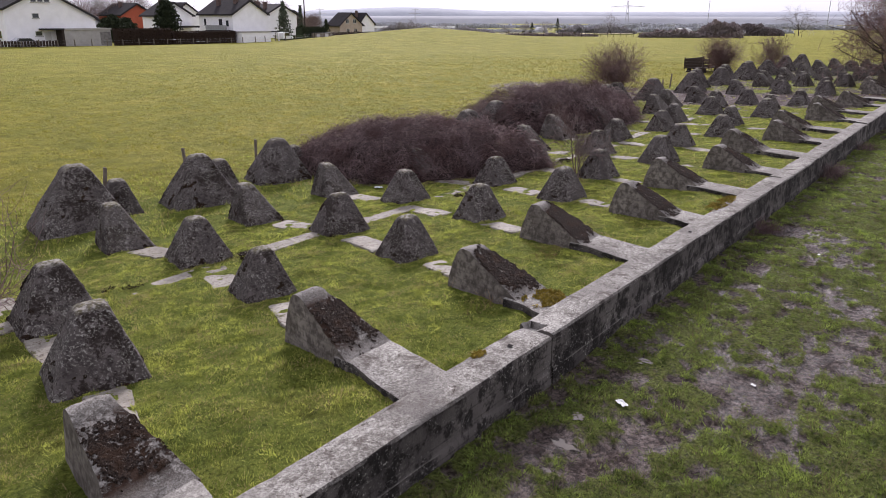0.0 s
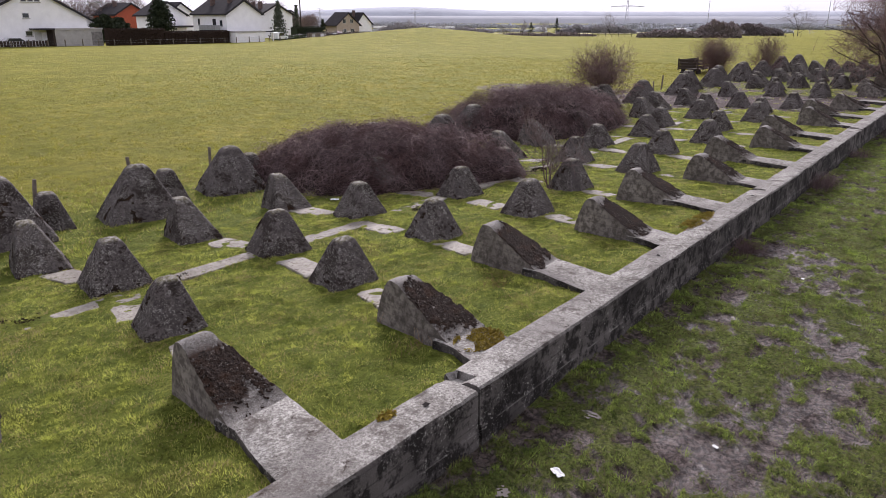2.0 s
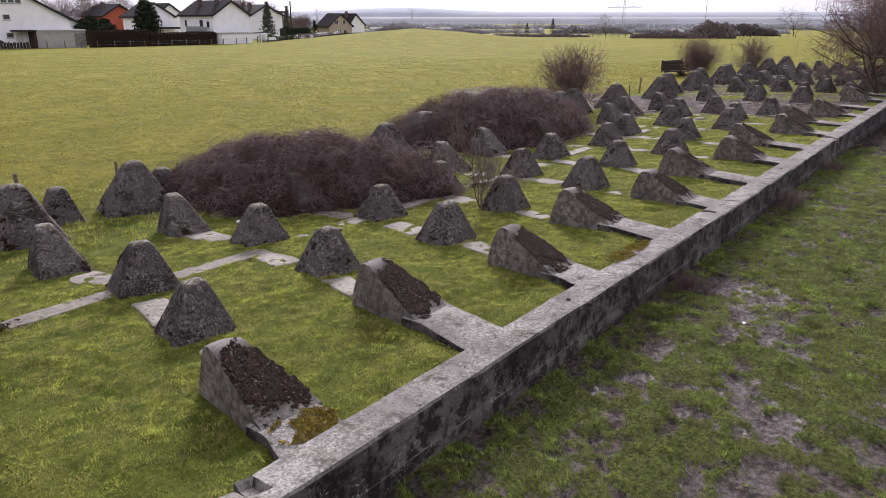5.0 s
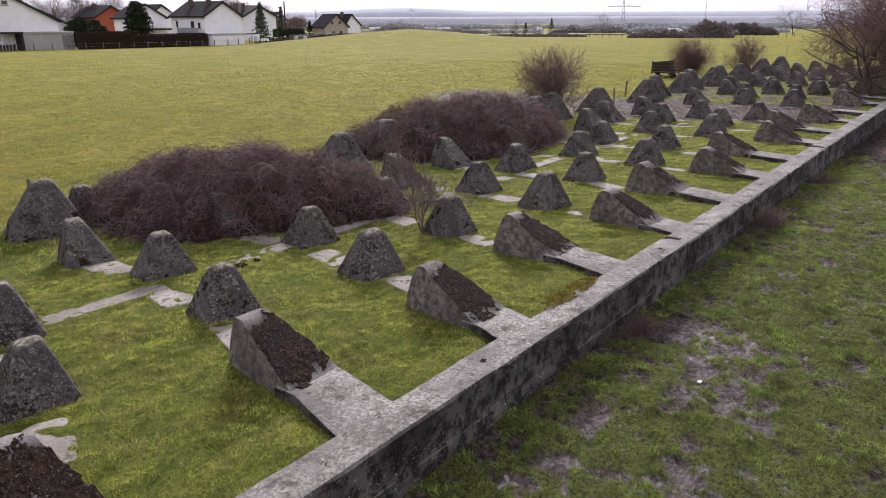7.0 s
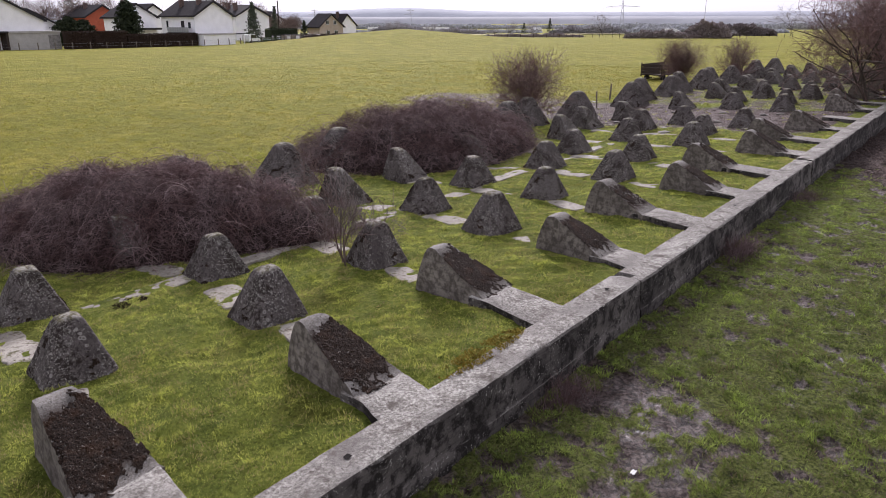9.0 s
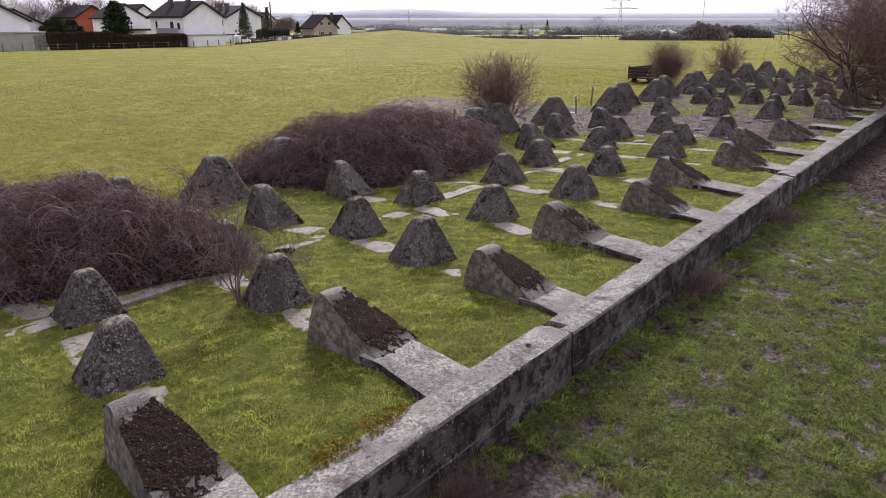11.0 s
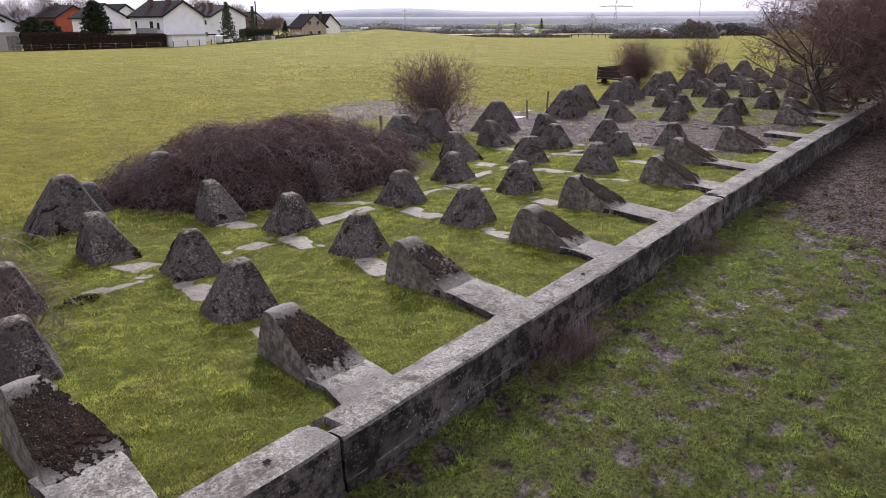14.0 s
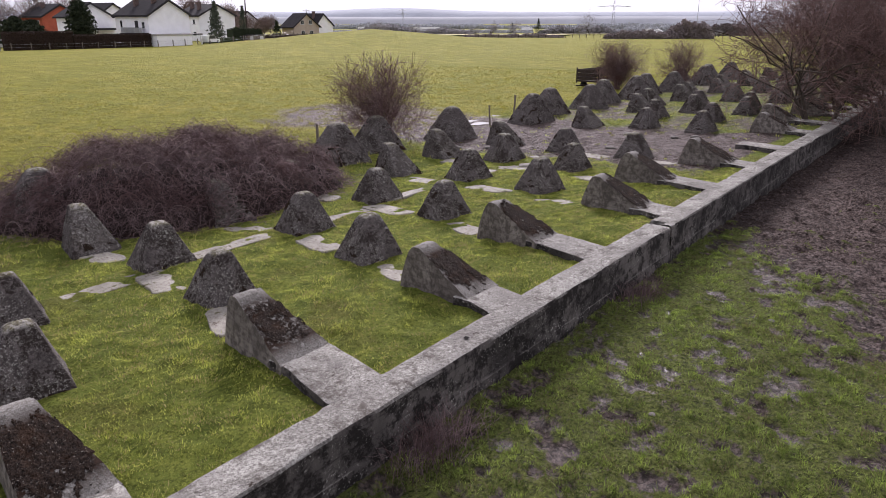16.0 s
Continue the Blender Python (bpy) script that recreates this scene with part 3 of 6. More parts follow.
def tooth_moss_mesh(w, d, h, top_w, top_d, lean, seed, cover=-0.10):
    """Torn patches of dead black moss that cling to a tooth's faces."""
    na, nf = 92, 38
    ox, oy = seed * 3.7, seed * 1.9
    V, keep = [], []
    for i in range(nf + 1):
        f = 0.90 * i / nf
        hw, hd = (w + (top_w - w) * f) / 2, (d + (top_d - d) * f) / 2
        e = 0.13 + 0.24 * f ** 5
        for j in range(na):
            side, s = divmod(j, na // 4)
            u = (2 * (s + 0.5) / (na // 4) - 1) * 0.7071 ** e
            sa = math.copysign(abs(u) ** (1 / e), u)
            ca = math.sqrt(max(0.0, 1 - sa * sa))
            v = ca ** e
            for _ in range(side):
                ca, sa, v, u = -sa, ca, -u, v
            x, y = hw * v, hd * u
            p = Vector((x + ox, y + oy, f * h))
            r = 1 + 0.035 * noise.noise(p * 2.3) + 0.022 * noise.noise(p * 7) + 0.016 * noise.noise(p * 17)
            k = cover + 0.42 * noise.noise(p * 2.6 + Vector((0, 0, 9))) + 0.34 * noise.noise(p * 8) + 0.26 * noise.noise(p * 20) + 0.16 * noise.noise(p * 46)
            k += 0.30 * (0.30 - f) * (1 if side in (0, 3) else 0.3) - 0.25 * max(0.0, f - 0.72) / 0.18
            keep.append(k > 0)
            out = 0.006 + 0.012 * min(1.0, max(0.0, k) * 5) * (0.7 + 0.6 * noise.noise(p * 55)) if k > 0 else -0.012
            V.append((x * r + lean[0] * f + ca * out, y * r + lean[1] * f + sa * out, f * h + 0.4 * out))
    F = [q for q in grid_faces(nf + 1, na, True) if sum(keep[v] for v in q) >= 3]
    return mesh_of("moss", V, F, MOSSMAT, True)


TILT_Z = -15.0
wedges = [wedge_mesh("body", s, 0.50) for s in range(7)]
wedge_moss = [wedge_moss_mesh(s, 0.50, c) for s, c in enumerate((-0.24, -0.12, 0.12, 0.14, 0.08, 0.18, -0.02))]
SIZES = {  # base width and depth, height, top width and depth, lean of the top, number of shapes
    2: (0.91, 0.88, 0.74, 0.28, 0.26, (0.05, 0.05), 6),
    3: (0.98, 0.94, 0.76, 0.28, 0.26, (0.02, 0.05), 6),
    4: (0.92, 1.18, 0.82, 0.28, 0.30, (-0.13, 0.26), 4),
    5: (1.72, 1.42, 1.21, 0.38, 0.36, (0.05, 0.0), 4),
    6: (0.90, 0.85, 0.80, 0.32, 0.30, (0.0, 0.0), 3),
}
shapes = {r: [tooth_mesh("body", *v[:6], 20 * (r - 2) + i) for i in range(v[6])] for r, v in SIZES.items()}
tooth_moss = {r: [tooth_moss_mesh(*v[:6], 20 * (r - 2) + i, -0.17 - 0.05 * (i % 3)) for i in range(v[6])] for r, v in SIZES.items()}
LABELS = {
    1: "grey concrete wedge tooth with dark mossy slope at the wall",
    2: "dark weathered concrete pyramid tooth with lichen, in grass",
    3: "dark weathered concrete pyramid tooth with pale top, beside slab",
    4: "steep grey concrete tooth with black crust, in grass",
    5: "tall dark concrete pyramid tooth with pale lichen rings",
    6: "small dark concrete tooth at the meadow edge",
}


def put_tooth(row, x, y, z, turn=0.0, seed=0, scale=1.0):
    if row == 1:
        ob = new("dragon_tooth")
        ob.empty_display_size = 0.1
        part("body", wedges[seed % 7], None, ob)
        part("moss", wedge_moss[seed % 7], None, ob, "ragged mat of black-brown dead moss")
    else:
        ob = new("dragon_tooth")
        ob.empty_display_size = 0.1
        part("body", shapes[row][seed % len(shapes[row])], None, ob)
        part("moss", tooth_moss[row][seed % len(shapes[row])], None, ob, "ragged crust of black-brown dead moss")
    ob.matrix_world = pose(x, y, z, 0, 0, TILT_Z + turn) @ Matrix.Diagonal((scale, scale, scale, 1))
    return tagged(ob, LABELS[row], "dragon tooth", "rows of dragon's teeth")


# where single teeth stand, by column
PLACES_2 = {-1: (-2.14, 3.57), 0: (0.92, 4.32), 1: (3.68, 3.69), 2: (6.61, 4.17), 3: (9.15, 3.56), 4: (11.92, 4.02), 5: (14.74, 3.45), 6: (17.84, 4.04), 7: (20.53, 3.51), 8: (23.54, 4.15), 9: (26.66, 3.64), 10: (29.42, 4.23), 11: (31.87, 3.5)}
PLACES_3 = {-1: (-1.5, 5.9), 0: (1.55, 6.94), 1: (4.32, 6.06), 2: (7.27, 6.81), 3: (10.06, 6.06), 4: (12.89, 6.64), 5: (15.57, 5.83), 6: (18.4, 6.51), 7: (21.32, 6), 8: (24.14, 6.6), 9: (27.22, 6.11), 10: (30.08, 6.84)}
PLACES_4 = {0: (1.31, 9.1), 1: (4.1, 8.5), 2: (6.95, 8.9), 3: (9.8, 8.29), 5: (15.31, 8.16), 6: (18.3, 8.76), 7: (21.13, 8.31), 9: (26.97, 8.39), 10: (29.89, 8.99), 11: (33.01, 8.65)}
PLACES_5 = {0: (1.62, 11.54), 1: (4.56, 11.3), 2: (7.59, 11.95), 5: (16.1, 11.37), 9: (27.47, 11.31), 11: (33.51, 11.4)}
PLACES_6 = {0: (2.83, 12.02), 1: (5.93, 12.35)}
PLACES = {2: PLACES_2, 3: PLACES_3, 4: PLACES_4, 5: PLACES_5, 6: PLACES_6}
MISSING = {(13, 6), (14, 4)}
TALLER = {(-1, 2): 1.20, (-1, 3): 1.18, (0, 5): 1.12}

rng = random.Random(4)
for k in [*range(-1, 12), *range(13, 24)]:
    odd = k % 2
    x = column_x(k) + wedge_shift(k)
    put_tooth(1, x, apex_y(k), WALL_Z + float(rise(x)), 15 + rng.uniform(-2, 2), k + 1)
    for row in (2, 3, 4, 5, 6):
        if k == -1 and row > 3 or k == 11 and row == 6 or k > 13 and row == 6:
            continue
        x = column_x(k) + ROWS_X[row] + rng.uniform(-0.05, 0.05)
        y = ROWS_Y[row][odd] + rng.uniform(-0.05, 0.05)
        x, y = PLACES[row].get(k, (x, y))
        turn, size = rng.uniform(-4, 4), rng.uniform(0.96, 1.04)
        if (k, row) not in MISSING:
            put_tooth(row, x, y, gz(x, y), turn, 3 * k + row, TALLER.get((k, row), size))


# ---------------------------------------------------------------- wall with its beams
JOINTS = [-9.79, 1.54, 12.88, 24.21, 35.5, 47.0, 60.0]


def wall_part_bm(x0, x1, seed):
    """One cast length of wall: chipped upper edges, slightly wavy faces."""
    mid = np.arange(x0 + 0.45, x1 - 0.45, 0.16)
    xs = [*np.arange(x0, x0 + 0.44, 0.04), *mid, *np.arange(x1, x1 - 0.44, -0.04)[::-1]]
    n = len(xs) - 1
    prof = [(WALL_IN, -0.75), (WALL_IN, -0.2), (WALL_IN, 0.16), (WALL_IN - 0.015, 0.195), (WALL_IN - 0.05, 0.20), (WALL_IN - 0.16, 0.20), (-0.30, 0.20), (WALL_OUT + 0.06, 0.20),
            (WALL_OUT + 0.02, 0.192), (WALL_OUT, 0.165), (WALL_OUT, 0.0), (WALL_OUT - 0.004, -0.16), (WALL_OUT - 0.006, -0.24), (WALL_OUT - 0.012, -0.262), (WALL_OUT - 0.022, -0.275), (WALL_OUT - 0.028, -0.36), (WALL_OUT - 0.035, -0.8)]
    V = []
    for i in range(n + 1):
        x = float(xs[i])
        end = math.exp(-min(x - x0, x1 - x) / 0.07)
        for y, z in prof:
            p = Vector((x + seed, y, z))
            g = 0.010 * noise.noise(p * 1.2) + 0.005 * noise.noise(p * 6) + 0.005 * noise.noise(p * 19)
            chip = max(0, noise.noise(p * 4.3 + Vector((9, 2, 0))) - 0.25) * 0.07 if 0.15 < z < 0.199 else 0
            if z > 0.15:
                chip += end * (0.02 + 0.07 * noise.noise(p * 9)) * (1.0 if y > -0.12 else 0.12)
            if z > 0.15 and x - x0 < 0.15 and -0.24 < y < -0.03:
                chip += 0.13
            V.append((x, y + g + (min(chip, 0.08) if y < -0.25 else -min(chip, 0.02)), z + 0.5 * g - 0.6 * chip + float(rise(x))))
    c = len(prof)
    F = grid_faces(n + 1, c)
    F += [tuple(range(c)), tuple(reversed(range(n * c, n * c + c)))]
    me = sharpen(mesh_of("wall_length", V, F, WALL, True), 32)
    bm = bmesh.new()
    bm.from_mesh(me)
    bpy.data.meshes.remove(me)
    bmesh.ops.recalc_face_normals(bm, faces=bm.faces[:])
    return bm


def beam_bm(k):
    odd = k % 2
    end = apex_y(k) - 0.80
    n = 12
    V = []
    for i in range(n + 1):
        y = -0.06 + (end + 0.06) * i / n
        f = min(1.0, max(0.0, y) / max(end - 0.30, 0.2))
        cx = column_x(k) + wedge_shift(k) - (0.17 - 0.13 * f if odd else 0.27 - 0.24 * f)
        hw = 0.405 - 0.035 * f
        for u, z in ((-1, -0.5), (-1, 0.165), (-0.985, 0.188), (-0.95, 0.195), (-0.3, 0.195), (0.3, 0.195), (0.95, 0.195), (0.985, 0.188), (1, 0.165), (1, -0.5)):
            p = Vector((cx + u * hw + k, y, z))
            g = 0.010 * noise.noise(p * 3.1) + 0.008 * noise.noise(p * 11)
            V.append((cx + u * hw + g, y, z + 0.4 * g - 0.003 + float(rise(column_x(k)))))
    F = grid_faces(n + 1, 10)
    F += [tuple(range(10)), tuple(reversed(range(n * 10, n * 10 + 10)))]
    me = sharpen(mesh_of("beam", V, F, WALL, True), 32)
    bm = bmesh.new()
    bm.from_mesh(me)
    bpy.data.meshes.remove(me)
    bmesh.ops.recalc_face_normals(bm, faces=bm.faces[:])
    return bm


for i in range(len(JOINTS) - 1):
    a, b = JOINTS[i], JOINTS[i + 1]
    w = thing("concrete_wall", "long low grey concrete wall with lichen and chipped edges", "wall", group="lengths of wall")
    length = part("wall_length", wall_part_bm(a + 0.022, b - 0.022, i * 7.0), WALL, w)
    length.location.z = 0.02 * (i % 2)
    for k in range(-4, 24):
        if a < column_x(k) - 0.4 < b:
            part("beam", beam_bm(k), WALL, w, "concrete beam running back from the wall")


# ---------------------------------------------------------------- slabs between the teeth
def slab_bm(w, d, t=0.25, seed=0):
    """A worn concrete slab with ragged, crumbled edges; its top lies at z = 0."""
    n = 48
    V, rings = [], ((1.0, -t), (1.0, -0.02), (0.965, 0.0), (0.7, 0.006), (0.35, 0.008))
    for f, z in rings:
        for j in range(n):
            a = 2 * math.pi * (j + 0.5) / n
            ca, sa = math.cos(a), math.sin(a)
            x = w / 2 * f * math.copysign(abs(ca) ** 0.22, ca)
            y = d / 2 * f * math.copysign(abs(sa) ** 0.22, sa)
            p = Vector((x * 2 + seed * 3.3, y * 2, seed))
            r = 1 + 0.26 * noise.noise(p * 0.9) + 0.14 * noise.noise(p * 3.1) + 0.07 * noise.noise(p * 8)
            V.append((x * r, y * r, z + 0.01 * noise.noise(p * 2)))
    F = grid_faces(len(rings), n, True)
    V.append((0, 0, 0.008))
    b = (len(rings) - 1) * n
    F += [(b + j, b + (j + 1) % n, len(V) - 1) for j in range(n)]
    return mesh_of("concrete_slab", V, F, PAD, False)


def put_slab(x, y, w, d, turn, seed, lift=0.008):
    ob = new("concrete_slab", slab_bm(w, d, 0.3, seed))
    slope = math.degrees(math.atan((gz(x, y + 0.6) - gz(x, y - 0.6)) / 1.2))
    ob.matrix_world = pose(x, y, gz(x, y) + lift, slope, 0, turn)
    return tagged(ob, "pale worn concrete slab set in the grass between teeth", "slab", "slabs between the teeth")


SLABS = []
srng = random.Random(9)
for k in range(-1, 12):
    odd = k % 2
    cx = column_x(k)
    SLABS.append((cx + 0.50, 2.50 if odd else 3.15, 0.48, 1.15, -23))
    SLABS.append((cx + 1.02, 4.82 if odd else 5.55, 0.56, 1.20, -16))
    if k < 11:
        SLABS.append((cx + 1.28, 7.2 if odd else 7.95, 0.58, 1.05, 0))
        SLABS.append((cx + srng.uniform(0.1, 0.35), 6.18 + (0.10 if odd else -0.02), srng.uniform(1.9, 2.4), 0.44, srng.uniform(-3, 3)))
for i, s in enumerate(SLABS):
    put_slab(*s, i * 1.7)


# ---------------------------------------------------------------- twigs: tubes straight from arrays
def tubes(name, paths, radii, mat, sides=3):
    """paths: array (n, k, 3) of polylines; radii: (n, k). One joined mesh of thin tapered tubes."""
    paths, radii = np.asarray(paths, float), np.asarray(radii, float)
    n, k, _ = paths.shape
    d = np.gradient(paths, axis=1)
    d /= np.linalg.norm(d, axis=2, keepdims=True) + 1e-9
    ref = np.where(np.abs(d[..., 2:3]) > 0.9, np.array([1.0, 0, 0]), np.array([0, 0, 1.0]))
    a = np.cross(d, ref)
    a /= np.linalg.norm(a, axis=2, keepdims=True) + 1e-9
    b = np.cross(d, a)
    ang = 2 * np.pi * np.arange(sides) / sides
    co = paths[:, :, None] + radii[:, :, None, None] * (a[:, :, None] * np.cos(ang)[:, None] + b[:, :, None] * np.sin(ang)[:, None])
    base = (np.arange(n)[:, None, None] * k + np.arange(k - 1)[None, :, None]) * sides
    j = np.arange(sides)[None, None, :]
    p, q = base + j, base + (j + 1) % sides
    r, s = q + sides, p + sides
    tris = np.concatenate([np.stack([p, q, r], -1).reshape(-1, 3), np.stack([p, r, s], -1).reshape(-1, 3)])
    return big_mesh(name, co.reshape(-1, 3), tris, mat)


def twig_material(name, dark, light, rough=0.8):
    m, t, b = material(name)
    isl = t.nodes.new("ShaderNodeNewGeometry").outputs["Random Per Island"]
    c = mix(t, isl, dark, light)
    at = coords(t)
    c = mix(t, ramp(t, noise_tex(t, at, 1.3, 4), [(0.42, 0.0), (0.60, 0.7)]), c, (dark[0] * 1.5, dark[1] * 1.05, dark[2] * 1.0))
    c = mix(t, maths(t, "MULTIPLY", noise_tex(t, at, 30, 3), 0.4), c, tuple(x * 0.5 for x in dark))
    t.links.new(c, b.inputs["Base Color"])
    b.inputs["Roughness"].default_value = rough
    return m


CANE = twig_material("bramble_cane", (0.050, 0.032, 0.031), (0.36, 0.265, 0.255))
PALECANE = twig_material("pale_bramble_cane", (0.11, 0.080, 0.075), (0.42, 0.33, 0.31))
HEART_SHADE = plain("bramble_heart_shade", (0.026, 0.017, 0.015), 0.95, 6.0, 0.5, relief=0.9)
TWIG = twig_material("bush_twig", (0.095, 0.062, 0.060), (0.30, 0.215, 0.205))
BARK = plain("tree_bark", (0.085, 0.068, 0.055), 0.9, 7.0, 0.4, relief=0.8)
BARE = twig_material("hawthorn_twig", (0.090, 0.061, 0.053), (0.320, 0.222, 0.192))
PALETWIG = twig_material("sapling_twig", (0.085, 0.068, 0.062), (0.27, 0.225, 0.205))
DRY = twig_material("dry_stalk", (0.16, 0.11, 0.06), (0.38, 0.28, 0.16))


def inside_poly(x, y, poly):
    c = np.zeros(np.shape(x), bool)
    for (x0, y0), (x1, y1) in zip(poly, poly[1:] + poly[:1]):
        c ^= ((y0 > y) != (y1 > y)) & (x < (x1 - x0) * (y - y0) / (y1 - y0 + 1e-12) + x0)
    return c


def edge_distance(x, y, poly):
    d = np.full(np.shape(x), 1e9)
    for (x0, y0), (x1, y1) in zip(poly, poly[1:] + poly[:1]):
        vx, vy = x1 - x0, y1 - y0
        t = np.clip(((x - x0) * vx + (y - y0) * vy) / (vx * vx + vy * vy), 0, 1)
        d = np.minimum(d, np.hypot(x - x0 - t * vx, y - y0 - t * vy))
    return d


def bramble(poly, height, canes, seed, label):
    """A sprawling bramble thicket: dark sheet for its shaded heart, thousands of arching canes."""
    r = np.random.RandomState(seed)
    xs, ys = [p[0] for p in poly], [p[1] for p in poly]

    def top(x, y):
        e = np.where(inside_poly(x, y, poly), edge_distance(x, y, poly), 0)
        lump = 0.76 + 0.75 * (fbm(x, y, 1.6, seed + 3, 4) - 0.4) + 0.42 * (fbm(x, y, 0.55, seed + 7, 2) - 0.5)
        return height * np.clip(e / 1.75, 0, 1) ** 0.62 * lump
    ob = thing("bramble_thicket", label, "bramble", kind="stuff")
    # added sheet under the canes, coloured near black as the inner shade
    gx, gy = np.meshgrid(np.linspace(min(xs) - 0.2, max(xs) + 0.2, 70), np.linspace(min(ys) - 0.2, max(ys) + 0.2, 70))
    h = top(gx, gy)
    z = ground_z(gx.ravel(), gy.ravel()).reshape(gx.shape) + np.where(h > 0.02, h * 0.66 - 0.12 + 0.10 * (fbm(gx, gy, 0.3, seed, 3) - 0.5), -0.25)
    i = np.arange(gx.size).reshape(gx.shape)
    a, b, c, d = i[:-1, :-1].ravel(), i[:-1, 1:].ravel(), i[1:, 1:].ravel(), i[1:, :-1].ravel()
    part("heart", big_mesh("heart", np.stack([gx.ravel(), gy.ravel(), z.ravel()], 1), np.concatenate([np.stack([a, b, c], 1), np.stack([a, c, d], 1)]), HEART_SHADE, True), None, ob, "dark added sheet standing for the shaded inside of the brambles")
    k = 6
    x0, y0 = r.uniform(min(xs), max(xs), canes * 3), r.uniform(min(ys), max(ys), canes * 3)
    ok = inside_poly(x0, y0, poly)
    x0, y0 = x0[ok][:canes], y0[ok][:canes]
    n = len(x0)
    az, length = r.uniform(0, 2 * np.pi, n), 0.12 + 0.62 * r.rand(n) ** 1.5
    turn = r.normal(0, 1.7, n)
    s = np.linspace(0, 1, k)[None, :]
    ang = az[:, None] + turn[:, None] * s
    step_len = (length / (k - 1))[:, None]
    px = x0[:, None] + np.cumsum(np.cos(ang) * step_len, 1)
    py = y0[:, None] + np.cumsum(np.sin(ang) * step_len, 1)
    surf = ground_z(px.ravel(), py.ravel()).reshape(px.shape) + np.maximum(top(px, py), 0.03)
    depth = (-0.45 * r.rand(n) ** 1.3 + 0.08)[:, None]
    arch = (r.uniform(0.0, 0.11, n) + 0.16 * (r.rand(n) < 0.08))[:, None] * np.sin(np.pi * s)
    droop = r.uniform(-0.22, 0.20, n)[:, None] * s ** 1.5
    level = surf.mean(1, keepdims=True)
    flat = r.uniform(0.15, 1.0, n)[:, None]
    pz = surf * (1 - flat) + level * flat + depth * np.minimum(1, top(px, py) * 2) + arch + droop
    pz = np.maximum(pz, ground_z(px.ravel(), py.ravel()).reshape(px.shape) + 0.02)
    for arr in (px, py, pz):
        arr += r.normal(0, 0.030, arr.shape)
    rad = r.uniform(0.0028, 0.0068, n)[:, None] * (1 - 0.45 * s)
    part("canes", tubes("canes", np.stack([px, py, pz], 2), rad, CANE), None, ob)
    # long pale canes that arch over the rest
    n = canes // 26
    i = r.permutation(len(x0))[:n]
    s = np.linspace(0, 1, 10)[None, :]
    ang = r.uniform(0, 2 * np.pi, n)[:, None] + r.normal(0, 1.2, n)[:, None] * s
    step_len = (r.uniform(0.4, 1.3, n) / 9)[:, None]
    px, py = x0[i][:, None] + np.cumsum(np.cos(ang) * step_len, 1), y0[i][:, None] + np.cumsum(np.sin(ang) * step_len, 1)
    ground = ground_z(px.ravel(), py.ravel()).reshape(px.shape)
    root = (ground_z(x0[i], y0[i]) + top(x0[i], y0[i]))[:, None]
    pz = np.maximum(root + r.uniform(0.10, 0.38, n)[:, None] * np.sin(np.pi * s ** 0.8) - r.uniform(0.05, 0.5, n)[:, None] * s ** 2, ground + np.maximum(top(px, py), 0.02) * 0.92)
    rad = r.uniform(0.004, 0.0065, n)[:, None] * (1 - 0.5 * s)
    part("arching_canes", tubes("arching_canes", np.stack([px, py, pz], 2), rad, PALECANE), None, ob, "long pale dead bramble canes")
    return ob


BRAMBLE_A = [(8.5, 13.2), (8.3, 11.0), (8.2, 9.2), (8.9, 7.9), (10.2, 7.0), (11.4, 6.3), (12.3, 5.7), (13.0, 6.1), (13.5, 7.6), (13.5, 10.5), (12.8, 13.0), (10.3, 13.9)]
BRAMBLE_B = [(17.6, 13.9), (17.7, 11.4), (18.4, 9.4), (19.4, 8.3), (21.0, 7.7), (23.0, 7.8), (24.8, 8.3), (25.8, 9.6), (25.8, 12.0), (24.0, 13.8), (20.5, 14.3)]
bramble(BRAMBLE_A, 1.50, 15000, 3, "leafless purple-brown bramble thicket sprawling over concrete teeth")
bramble(BRAMBLE_B, 1.70, 15000, 8, "leafless dark bramble mound beside the meadow edge")


def grow(r, start, direction, length, radius, levels, spread=0.6, lift=0.15, kids=4, wobble=0.18, k=6, out=None, least=0.003):
    """Recursive limbs: fills out with lists of (path, radii) by level."""
    p, d = np.array(start, float), np.array(direction, float)
    d /= np.linalg.norm(d)
    path = [p.copy()]
    for i in range(k - 1):
        d = d + r.normal(0, wobble, 3) + np.array([0, 0, lift]) * (1.0 / k)
        d /= np.linalg.norm(d)
        p = p + d * length / (k - 1)
        path.append(p.copy())
    radii = radius * np.linspace(1, 0.45, k)
    out.append((np.array(path), radii))
    if levels == 0:
        return
    for _ in range(kids):
        f = r.uniform(0.3, 1.0)
        i = min(k - 2, int(f * (k - 1)))
        q = path[i] + (path[i + 1] - path[i]) * (f * (k - 1) - i)
        side = r.normal(0, 1, 3)
        side -= d * side.dot(d)
        side /= np.linalg.norm(side) + 1e-9
        dd = d * (1 - spread) + side * spread
        grow(r, q, dd, length * r.uniform(0.5, 0.78), max(radius * (1 - 0.55 * f) * 0.62, least), levels - 1, spread, lift, kids, wobble, k, out, least)


def woody(name, limbs, mat, parent, label="", sides=3):
    return part(name, tubes(name, np.array([l[0] for l in limbs]), np.array([l[1] for l in limbs]), mat, sides), None, parent, label)


